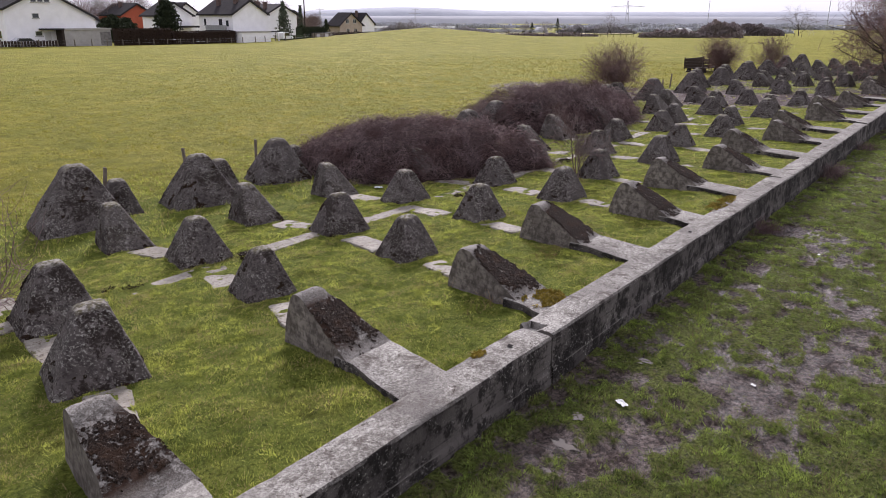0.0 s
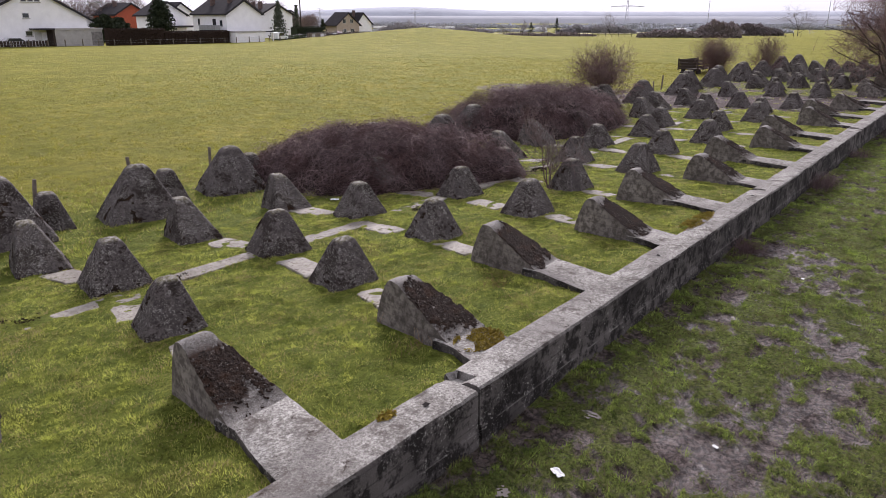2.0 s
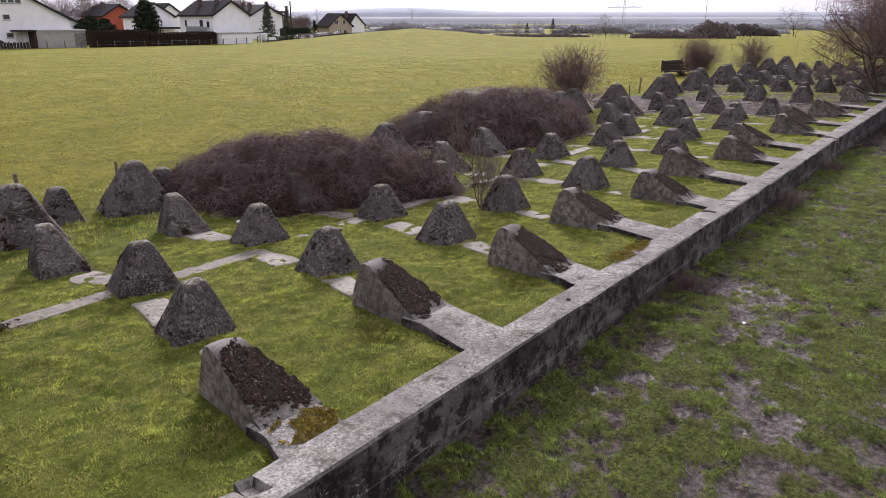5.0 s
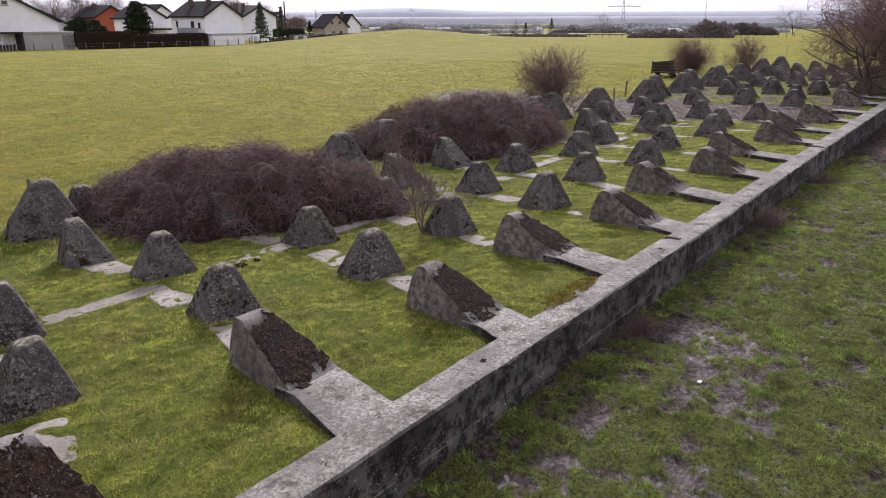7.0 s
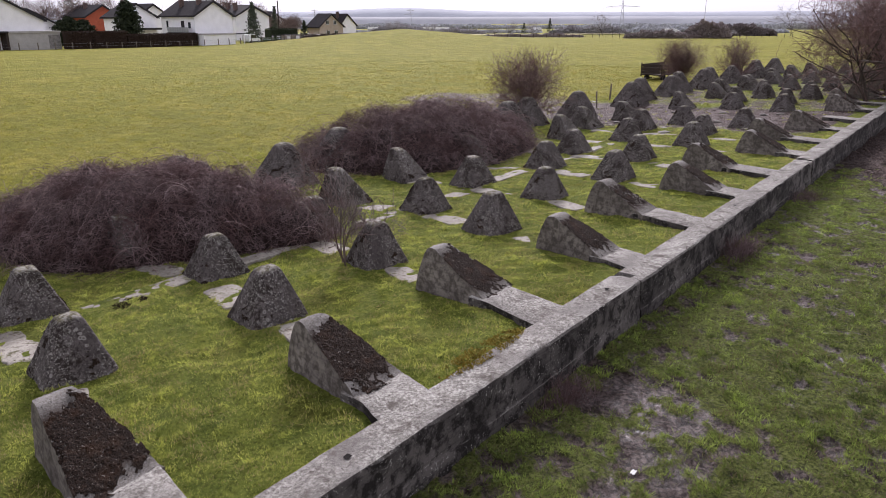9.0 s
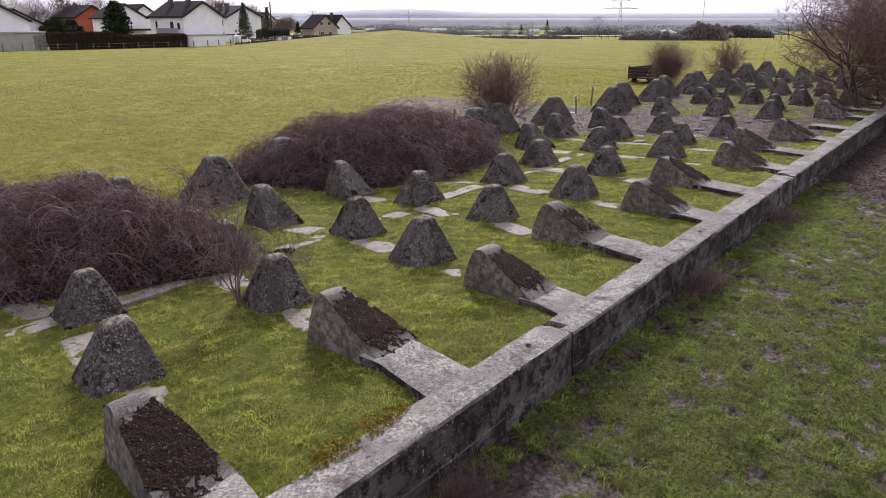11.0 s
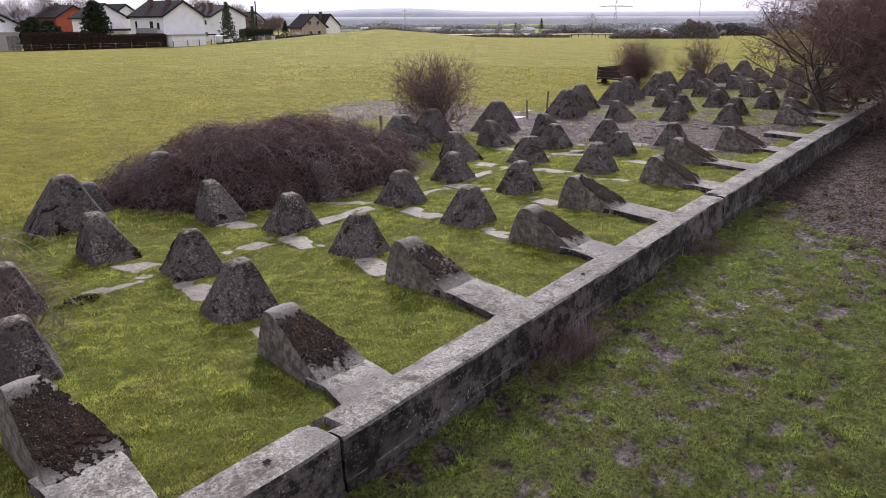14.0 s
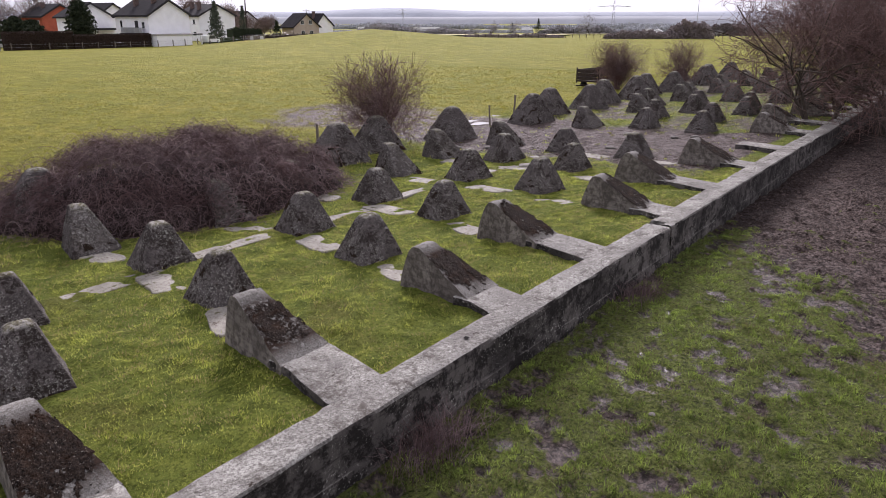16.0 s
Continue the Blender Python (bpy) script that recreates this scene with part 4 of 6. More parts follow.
def bush(x, y, height, radius, stems, seed, label, mat=None, levels=3, kids=4, thick=0.012, name="bush", z=None, least=0.003):
    """A leafless bush: a fan of stems from one stool."""
    r = np.random.RandomState(seed)
    z = gz(x, y) if z is None else z
    ob = thing(name, label, "bush", Matrix.Translation((x, y, z)))
    stems_out, twigs = [], []
    for _ in range(stems):
        a, lean = r.uniform(0, 2 * np.pi), abs(r.normal(0, 0.75))
        d = (math.cos(a) * lean * radius / height * 1.4, math.sin(a) * lean * radius / height * 1.4, 1.0)
        out = []
        grow(r, (r.normal(0, 0.12 * radius), r.normal(0, 0.12 * radius), -0.05), d, height * r.uniform(0.5, 0.95), thick * r.uniform(0.6, 1.2), levels, 0.5, 0.12, kids, 0.16, 5, out, least)
        stems_out.append(out[0])
        twigs += out[1:]
    # true size: tips drawn in to the bush's height and spread
    tips = np.concatenate([l[0] for l in stems_out + twigs])
    fr = radius / np.percentile(np.hypot(tips[:, 0], tips[:, 1]), 95)
    fz = height / np.percentile(tips[:, 2], 97)
    for l in stems_out + twigs:
        l[0][:, :2] *= fr
        l[0][:, 2] *= fz
    twigs = [l for l in twigs if l[0][-1, 2] < height * 1.12 and np.hypot(l[0][-1, 0], l[0][-1, 1]) < radius * 1.3]
    woody("stool", stems_out, mat or TWIG, ob, sides=4)
    woody("crown", twigs, mat or TWIG, ob)
    return ob


bush(30.8, 12.3, 2.95, 1.75, 30, 5, "round leafless reddish-brown bush beside the meadow", levels=2, kids=8, thick=0.018, least=0.0075)
bush(55.6, 14.8, 2.9, 1.75, 60, 6, "dense leafless red-brown bush beside the old trailer", levels=2, kids=7, thick=0.018, least=0.006)
bush(57.2, 11.3, 2.85, 1.5, 34, 7, "loose leafless bush behind tall teeth", levels=2, kids=6, thick=0.018, least=0.007)
bush(11.52, 4.40, 2.05, 1.05, 6, 9, "thin leafless sapling growing beside a tooth", levels=3, kids=5, thick=0.018, least=0.0052, name="sapling", mat=PALETWIG)
bush(-2.3, 6.7, 1.9, 1.05, 18, 10, "thin leafless shrub beside a dark tooth", levels=2, kids=5, thick=0.012, least=0.0045, name="shrub")


# ---------------------------------------------------------------- hawthorns at the far end of the wall
def tree(x, y, height, spread, seed, label, lean=(0.0, 0.0), trunks=2, levels=4, kids=5, radius=0.13, mat=None, name="hawthorn_tree", least=0.006, reach=99.0):
    r = np.random.RandomState(seed)
    ob = thing(name, label, "tree", Matrix.Translation((x, y, gz(x, y))))
    limbs, twigs = [], []
    for i in range(trunks):
        a = r.uniform(0, 2 * np.pi)
        d = np.array([lean[0] + 0.35 * math.cos(a), lean[1] + 0.35 * math.sin(a), 1.0])
        out = []
        p = np.array([r.normal(0, 0.2), r.normal(0, 0.2), -0.15])
        grow(r, p, d, height * 0.45, radius * r.uniform(0.7, 1.0), 0, k=6, wobble=0.10, out=out)
        woody("trunk", [out[0]], BARK, ob, sides=7)
        for j in range(6):
            f = r.uniform(0.35, 1.0)
            q = out[0][0][min(5, int(f * 5))]
            b = r.uniform(0, 2 * np.pi)
            dd = np.array([math.cos(b) * spread + lean[0], math.sin(b) * spread + lean[1], r.uniform(0.15, 0.9)])
            o2 = []
            grow(r, q, dd, height * r.uniform(0.4, 0.6), radius * 0.42, levels - 1, 0.55, 0.05, kids, 0.16, 6, o2, least)
            limbs.append(o2[0])
            twigs += o2[1:]
    lim = [reach * (0.72 + 0.28 * r.rand()) for _ in twigs]
    twigs = [w for w, far in zip(twigs, lim) if np.hypot(*w[0][-1][:2]) < far]
    woody("branchwork", limbs, BARK, ob, sides=5)
    woody("crown", twigs, mat or BARE, ob)
    return ob


TREES = [(41.2, 0.6, 6.4, 1.0, 31, (-0.1, 0.05)), (43.0, -1.6, 7.0, 1.0, 41, (-0.1, -0.2)), (45.6, 0.4, 7.2, 0.9, 32, (-0.1, 0.1)), (46.8, -1.6, 7.4, 1.0, 33, (-0.1, -0.2)), (50.5, 0.4, 7.4, 0.9, 34, (0, 0)),
         (54.5, -0.6, 7.6, 0.9, 35, (0, 0)), (59.0, -0.6, 6.6, 0.9, 36, (0, 0)), (65.0, 0.0, 7.0, 0.9, 37, (0, 0)), (48.5, -3.6, 5.0, 1.0, 38, (0, -0.2)), (56.0, -4.0, 6.0, 0.9, 39, (0, 0))]
for x, y, h, s, seed, lean in TREES:
    tree(x, y, h, s, seed, "leafless spreading hawthorn overhanging the end of the wall", lean, 4 if x < 48 else 3, 4, 6 if x < 48 else 5, reach=4.1 if x < 42 else 4.2, radius=0.085, least=0.0085)


# ---------------------------------------------------------------- dead stalks along the foot of the wall
def stalks(name, x, y, n, spread, height, seed, mat, label, z=None):
    r = np.random.RandomState(seed)
    k = 5
    s = np.linspace(0, 1, k)[None, :]
    bx, by = x + r.normal(0, spread, n), y + r.normal(0, spread * 0.5, n)
    bz = ground_z(bx, by) if z is None else np.full(n, z)
    a, lean, h = r.uniform(0, 2 * np.pi, n), r.uniform(0.1, 0.9, n), height * r.uniform(0.35, 1.0, n)
    px = bx[:, None] + (np.cos(a) * lean * h)[:, None] * s ** 1.6
    py = by[:, None] + (np.sin(a) * lean * h)[:, None] * s ** 1.6
    pz = bz[:, None] - 0.02 + h[:, None] * s * (1 - 0.35 * lean[:, None] * s)
    rad = r.uniform(0.0015, 0.0032, n)[:, None] * (1 - 0.6 * s)
    return tagged(new(name, tubes(name, np.stack([px, py, pz], 2), rad, mat)), label, "dry weeds", kind="stuff")


stalks("dry_weeds", 10.1, -0.78, 420, 0.26, 0.42, 1, CANE, "brown withered weeds at the foot of the wall")
stalks("dry_weeds", 16.9, -0.80, 620, 0.30, 0.55, 2, CANE, "brown withered weeds at the foot of the wall")
stalks("dry_weeds", 22.2, -0.80, 420, 0.30, 0.40, 3, CANE, "brown withered weeds at the foot of the wall")
stalks("dry_weeds", 2.75, 1.75, 60, 0.16, 0.32, 4, DRY, "pale dry grass stalks beside a tooth")
stalks("dry_weeds", 4.6, 1.3, 50, 0.20, 0.28, 5, DRY, "pale dry grass stalks beside a tooth")
stalks("dry_weeds", 2.1, 0.9, 50, 0.20, 0.25, 6, DRY, "pale dry grass stalks beside a tooth")


# ---------------------------------------------------------------- the village behind the meadow
RENDER_W = plain("white_render", (0.86, 0.86, 0.87), 0.85, 0.7, 0.06, relief=0.15)
BEIGE = plain("beige_render", (0.42, 0.35, 0.28), 0.85, 0.7, 0.10, relief=0.15)
REDBRICK = plain("red_render", (0.42, 0.11, 0.06), 0.85, 1.2, 0.15)
GREYWALL = plain("grey_plaster", (0.36, 0.35, 0.33), 0.9, 0.5, 0.22)
TILES = plain("dark_roof_tiles", (0.024, 0.021, 0.022), 0.8, 1.5, 0.30, relief=0.6)
FASCIA = plain("dark_fascia", (0.035, 0.033, 0.035), 0.6, 2.0, 0.2)
FRAME = plain("window_frame_paint", (0.62, 0.62, 0.60), 0.5, 2.0, 0.05)
BRICKC = plain("chimney_brick", (0.12, 0.085, 0.075), 0.85, 4.0, 0.3)
TIMBER = plain("grey_timber", (0.16, 0.135, 0.11), 0.85, 5.0, 0.35, relief=0.6)
DARKWOOD = plain("dark_stained_timber", (0.045, 0.034, 0.028), 0.8, 5.0, 0.35, relief=0.6)
METAL = plain("galvanised_steel", (0.40, 0.41, 0.42), 0.45, 3.0, 0.1, 0.8)


def glass_material():
    m, t, b = material("window_glass")
    b.inputs["Base Color"].default_value = (0.03, 0.035, 0.04, 1)
    b.inputs["Roughness"].default_value = 0.06
    b.inputs["Specular IOR Level"].default_value = 0.7
    return m


GLASS = glass_material()


def paint(name, colour, rough=0.3):
    m, t, b = material(name)
    t.links.new(mix(t, ramp(t, noise_tex(t, coords(t, False), 2.0, 3), [(0.3, 0.0), (0.7, 1.0)]), tuple(c * 0.85 for c in colour), colour), b.inputs["Base Color"])
    b.inputs["Roughness"].default_value = rough
    return m


SILVER, PALE, RUBBER = paint("silver_car_paint", (0.42, 0.43, 0.45)), paint("white_van_paint", (0.70, 0.72, 0.70)), paint("black_rubber", (0.02, 0.02, 0.02), 0.8)


def prism_bm(profile, y0, y1):
    """A solid of a profile of (x, z) points carried from y0 to y1."""
    bm = bmesh.new()
    a = [bm.verts.new((x, y0, z)) for x, z in profile]
    b = [bm.verts.new((x, y1, z)) for x, z in profile]
    n = len(profile)
    bm.faces.new(a)
    bm.faces.new(list(reversed(b)))
    for i in range(n):
        bm.faces.new([a[i], b[i], b[(i + 1) % n], a[(i + 1) % n]])
    bmesh.ops.recalc_face_normals(bm, faces=bm.faces[:])
    return bm


def window(parent, x, y, z, w, h, facing="y"):
    """A framed window set in a wall that faces -y or -x; a sill below."""
    def b(u0, u1, z0, z1, d0, d1):
        return box_bm(x + u0, y + d0, z + z0, x + u1, y + d1, z + z1) if facing == "y" else box_bm(x + d0, y + u0, z + z0, x + d1, y + u1, z + z1)
    f = part("window", b(-w / 2, w / 2, 0, h, -0.05, 0.04), FRAME, parent)
    m = 0.09
    if w > 1.3:
        part("pane", b(-w / 2 + m, -m / 2, m, h - m, -0.062, -0.045), GLASS, f)
        part("pane", b(m / 2, w / 2 - m, m, h - m, -0.062, -0.045), GLASS, f)
    else:
        part("pane", b(-w / 2 + m, w / 2 - m, m, h - m, -0.062, -0.045), GLASS, f)
    part("sill", b(-w / 2 - 0.08, w / 2 + 0.08, -0.09, -0.01, -0.16, 0.0), GREYWALL, f)
    return f


def gable_house(label, x0, x1, y0, y1, base, eave, ridge_x, ridge, wall_mat, eave_r=None, overhang=0.45, chimneys=(), windows=(), west=()):
    """A house whose gable faces -y; the roof is two slabs of tiles."""
    eave_r = eave if eave_r is None else eave_r
    h = thing("house", label, "house")
    part("wall", prism_bm([(x0, base - 1.5), (x1, base - 1.5), (x1, eave_r), (ridge_x, ridge), (x0, eave)], y0, y1), wall_mat, h)
    sl, sr = (ridge - eave) / (ridge_x - x0), (ridge - eave_r) / (x1 - ridge_x)
    t = 0.28
    o = overhang
    roof = part("roof", prism_bm([(x0 - o, eave - sl * o + 0.03), (ridge_x, ridge + 0.03), (x1 + o, eave_r - sr * o + 0.03), (x1 + o, eave_r - sr * o + t), (ridge_x, ridge + t + 0.05), (x0 - o, eave - sl * o + t)], y0 - 0.5, y1 + 0.4), TILES, h)
    part("bargeboard", prism_bm([(x0 - o, eave - sl * o - 0.08), (ridge_x, ridge - 0.10), (x1 + o, eave_r - sr * o - 0.08), (x1 + o, eave_r - sr * o + 0.20), (ridge_x, ridge + 0.24), (x0 - o, eave - sl * o + 0.20)], y0 - 0.56, y0 - 0.50), FASCIA, h)
    part("gutter", box_bm(x0 - o - 0.13, y0 - 0.5, eave - sl * o - 0.02, x0 - o, y1 + 0.4, eave - sl * o + 0.12), FASCIA, h)
    for cx, cy, top in chimneys:
        c = part("chimney", box_bm(cx - 0.4, cy - 0.4, eave, cx + 0.4, cy + 0.4, top, 0.03), BRICKC, roof)
    for x, z, w, hh in windows:
        window(h, x, y0, z, w, hh)
    for y, z, w, hh in west:
        window(h, x0, y, z, w, hh, "x")
    return h


# house at the end of the garages: wide white gable
h1 = gable_house("wide white gabled house with dark tiled roof", 48.6, 63.9, 129.0, 141.0, -0.9, 5.1, 55.2, 8.3, RENDER_W, 3.65, 0.35,
                 windows=((53.6, 3.65, 1.15, 0.85), (53.7, 0.75, 1.15, 0.85), (53.6, 6.25, 1.0, 0.75), (54.7, 6.25, 1.0, 0.75), (55.8, 6.25, 1.0, 0.75)), west=((131.5, 3.4, 1.1, 1.3), (131.5, 0.4, 1.1, 1.3)))
# large white house with balcony
h2 = gable_house("white two-storey house with dark roof, balcony and chimneys", 92.9, 102.0, 128.0, 139.8, -1.4, 4.5, 97.5, 7.2, RENDER_W, chimneys=((96.4, 131.0, 8.2), (95.6, 136.0, 8.3)),
                 west=((129.8, 2.0, 1.0, 1.3), (137.6, 2.2, 0.8, 1.4)))
part("balcony", box_bm(91.6, 128.4, 1.0, 92.9, 136.0, 1.25), FASCIA, h2, "dark concrete balcony slab")
for i in range(9):
    part("railing_panel", box_bm(91.62, 128.5 + i * 0.83, 1.3, 91.68, 129.25 + i * 0.83, 2.25), METAL, h2)
part("balcony_door", box_bm(92.84, 131.6, 1.3, 92.95, 132.7, 3.5), FASCIA, h2)
# houses behind
REDX, REDY = 96.3, 178.0
h3 = gable_house("white gabled house half hidden behind a dark tree", 88.8, 98.0, 150.0, 155.5, -1.5, 4.3, 93.4, 6.9, RENDER_W, overhang=0.6, chimneys=((92.0, 152.5, 7.8),))
part("porch_roof", box_bm(93.0, 146.5, 1.6, 98.6, 149.9, 2.0), FASCIA, h3)
h4 = gable_house("house with a red gable behind conifers", REDX, REDX + 9.0, REDY, REDY + 11, -1.5, 4.4, REDX + 4.5, 7.0, REDBRICK, chimneys=((REDX + 3.0, REDY + 5.0, 7.7),), west=((REDY + 2.0, 2.4, 1.0, 1.2), (REDY + 5.0, 2.4, 1.0, 1.2)))
h5 = gable_house("white gabled house behind a spruce", 119.5, 129.8, 150.0, 159.0, -1.5, 4.5, 124.6, 6.9, RENDER_W, chimneys=((122.0, 153.0, 7.7), (122.5, 156.5, 7.7)), west=((152.0, 2.6, 0.9, 1.1), (155.0, 2.4, 0.9, 1.7), (152.0, 0.0, 1.2, 0.9)))
h6 = gable_house("beige brick house with steep dark gable roof", 179.0, 190.0, 184.0, 190.0, -1.5, 1.4, 184.5, 5.2, BEIGE, overhang=0.8, windows=((182.6, 1.9, 1.5, 1.4), (186.2, 1.9, 1.5, 1.4), (182.8, -1.2, 1.6, 1.2), (186.6, -1.2, 1.6, 1.2)))
h7 = gable_house("dark-roofed house beside the beige house", 190.5, 198.5, 186.0, 196.0, -1.5, 1.6, 194.0, 5.2, RENDER_W, chimneys=((192.5, 189.0, 6.2),))
h8 = gable_house("grey-roofed house among garden trees", 172.0, 182.0, 205.0, 216.0, -1.5, 2.6, 177.0, 6.0, RENDER_W)
h9 = gable_house("dark-roofed house behind conifers", 66.0, 76.0, 150.0, 161.0, -1.5, 2.8, 70.5, 5.6, RENDER_W, west=((152.0, 0.8, 1.0, 1.2),))
h10 = gable_house("dark-roofed white house far in the village", 104.0, 113.0, 168.0, 180.0, -1.5, 4.2, 108.5, 7.2, RENDER_W, west=((171.0, 2.6, 1.0, 1.2), (174.0, 2.6, 1.0, 1.2)))


def garage(label, x0, x1, y0, y1, base, top, wall_mat, door=False):
    g = thing("garage", label, "garage")
    part("wall", box_bm(x0, y0, base - 0.6, x1, y1, top), wall_mat, g)
    part("roof", box_bm(x0 - 0.15, y0 - 0.15, top + 0.004, x1 + 0.15, y1 + 0.15, top + 0.26), FASCIA if door else GREYWALL, g)
    if door:
        part("doorway", box_bm(x1 - 1.9, y0 - 0.02, base, x1 - 0.4, y0 + 0.3, top - 0.3), FASCIA, g)
    return g


g1 = garage("long grey plastered garage beside the white house", 57.0, 65.4, 127.0, 133.0, -0.95, 1.72, GREYWALL)
part("stained_end", box_bm(63.4, 126.97, -0.9, 65.3, 127.02, 1.35), plain("stained_plaster", (0.20, 0.19, 0.18), 0.9, 2.0, 0.4), g1)
p1 = thing("porch", "flat-roofed porch with a white front door", "porch")
part("roof", box_bm(53.8, 126.6, 1.75, 57.0, 129.0, 2.0), FASCIA, p1)
part("door", box_bm(54.6, 128.9, -0.9, 55.7, 128.99, 1.4), FRAME, p1)
part("side_wall", box_bm(56.6, 126.8, -0.95, 56.98, 128.98, 1.75), DARKWOOD, p1)
garage("white garage with dark flat roof", 91.9, 99.4, 124.0, 128.0, -1.35, 0.80, RENDER_W, False)
c1 = thing("carport", "open white carport beside the garage", "carport")
part("roof", box_bm(99.56, 123.8, 0.82, 101.8, 128.0, 1.06), FASCIA, c1)
for cx, cy in ((101.6, 124.0), (101.6, 127.8)):
    part("post", box_bm(cx - 0.09, cy - 0.09, -1.6, cx + 0.09, cy + 0.09, 0.82), RENDER_W, c1)
s1 = thing("shed", "small wooden garden shed with two white panels", "shed")
part("wall", box_bm(117.6, 130.0, -2.0, 122.4, 133.0, 0.3), TIMBER, s1)
part("roof", box_bm(117.4, 129.8, 0.304, 122.6, 133.2, 0.45), FASCIA, s1)
part("panel", box_bm(118.2, 129.95, -1.3, 119.2, 129.99, 0.1), GREYWALL, s1)
part("panel", box_bm(121.0, 129.95, -1.3, 122.0, 129.99, 0.1), FRAME, s1)


# ---------------------------------------------------------------- leaf clumps: hedges, conifers, far woods
def leaf_material(name, dark, light):
    m, t, b = material(name)
    isl = t.nodes.new("ShaderNodeNewGeometry").outputs["Random Per Island"]
    t.links.new(mix(t, isl, dark, light), b.inputs["Base Color"])
    b.inputs["Roughness"].default_value = 0.85
    return m


HEDGE = leaf_material("brown_beech_hedge", (0.020, 0.014, 0.011), (0.060, 0.038, 0.028))
CONIFER = leaf_material("dark_conifer", (0.012, 0.018, 0.010), (0.045, 0.055, 0.028))
EVERGREEN = leaf_material("evergreen_shrub", (0.018, 0.028, 0.012), (0.06, 0.08, 0.03))
SPRUCE = leaf_material("grey_green_spruce", (0.035, 0.045, 0.030), (0.11, 0.125, 0.085))
WOOD_NEAR = leaf_material("bare_garden_tree", (0.085, 0.062, 0.055), (0.22, 0.160, 0.140))


def clumps(name, centres, sizes, mat, seed=0):
    """Many small leaf-like triangles round given centres."""
    r = np.random.RandomState(seed)
    c, s = np.asarray(centres, float), np.asarray(sizes, float)
    n = len(c)
    v = r.normal(0, 1, (n, 3, 3)) * s[:, None, None]
    return big_mesh(name, (c[:, None] + v).reshape(-1, 3), np.arange(n * 3).reshape(n, 3), mat)


def hedge(label, x0, x1, y0, y1, base, top, n, seed, mat=None):
    r = np.random.RandomState(seed)
    ob = thing("hedge", label, "hedge")
    part("heart", box_bm(x0 + 0.1, y0 + 0.12, base - 0.6, x1 - 0.1, y1 - 0.12, top - 0.12), mat or HEDGE, ob)
    side = r.rand(n)
    x = r.uniform(x0, x1, n)
    y = np.where(side < 0.6, y0 + r.normal(0, 0.06, n), r.uniform(y0, y1, n))
    z = np.where(side < 0.6, r.uniform(base, top, n), top + r.normal(0, 0.05, n))
    part("foliage", clumps("foliage", np.stack([x, y, z], 1), r.uniform(0.05, 0.12, n), mat or HEDGE, seed), None, ob)
    return ob


hedge("tall clipped brown beech hedge along the meadow", 65.6, 76.8, 125.5, 127.0, -1.1, 1.72, 4200, 1)
hedge("lower clipped dark hedge along the meadow", 76.9, 91.7, 125.5, 127.0, -1.35, 1.12, 4200, 2)
hedge("rounded dark evergreen hedge beside the shed", 114.6, 122.6, 131.0, 133.5, -1.6, 1.6, 2500, 3, CONIFER)
hedge("low dark hedge beside the carport", 106.0, 114.4, 128.5, 130.0, -1.6, -0.2, 1500, 4, EVERGREEN)
hedge("low brown garden hedge at the meadow edge", 124.0, 150.0, 140.0, 141.5, -1.6, 0.0, 2500, 5, HEDGE)


def conifer(label, x, y, base, height, width, n, seed, mat=None, power=1.0):
    """Tiers of drooping sprays round a straight trunk."""
    r = np.random.RandomState(seed)
    ob = thing("conifer", label, "tree", Matrix.Translation((x, y, base)))
    k = 6
    path = np.stack([np.zeros(k), np.zeros(k), np.linspace(-0.3, height * 0.97, k)], 1)
    part("trunk", tubes("trunk", path[None], (np.linspace(0.16, 0.03, k))[None], BARK, 6), None, ob)
    f = r.rand(n) ** 0.8
    tier = 0.75 + 0.25 * np.sin(f * height * 7 + r.normal(0, 0.5, n))
    shape = (1 - f) ** power if power > 0 else np.sin(np.pi * np.clip(0.12 + 0.86 * f, 0, 1)) ** 0.6
    rad = width * shape * tier * np.sqrt(r.rand(n)) + 0.05
    a = r.uniform(0, 2 * np.pi, n)
    z = 0.25 + f * (height - 0.3) - 0.15 * rad
    part("crown", clumps("crown", np.stack([rad * np.cos(a), rad * np.sin(a), z], 1), r.uniform(0.10, 0.26, n), mat or CONIFER, seed), None, ob)
    return ob


conifer("dark broad conifer in a garden", 76.4, 146.0, -1.2, 5.4, 4.0, 9000, 11, power=-1)
conifer("dark broad conifer in a garden", 79.9, 147.0, -1.2, 4.8, 2.7, 8000, 12, power=-1)
conifer("dark round evergreen tree behind the hedge", 88.7, 145.5, -1.2, 8.6, 3.2, 9000, 13, CONIFER, -1)
conifer("slender grey-green spruce beside a white house", 116.8, 140.0, -1.5, 9.0, 3.2, 2400, 14, SPRUCE)
conifer("tall narrow dark cypress behind the houses", 124.8, 243.0, -3.0, 19.0, 3.4, 2200, 15, SPRUCE, power=-1)
conifer("tall dark conifer among garden trees", 140.0, 160.0, -1.5, 8.5, 1.9, 1300, 16, SPRUCE)
conifer("small blue-grey conifer beside the beige house", 165.0, 176.0, -1.5, 4.6, 1.8, 900, 17)
conifer("dark green shrub in a garden", 120.0, 137.0, -1.5, 3.4, 2.2, 900, 18, EVERGREEN, 0.4)
conifer("dark tall conifer beside the village road", 79.0, 178.0, -1.5, 9.0, 2.0, 1200, 19)

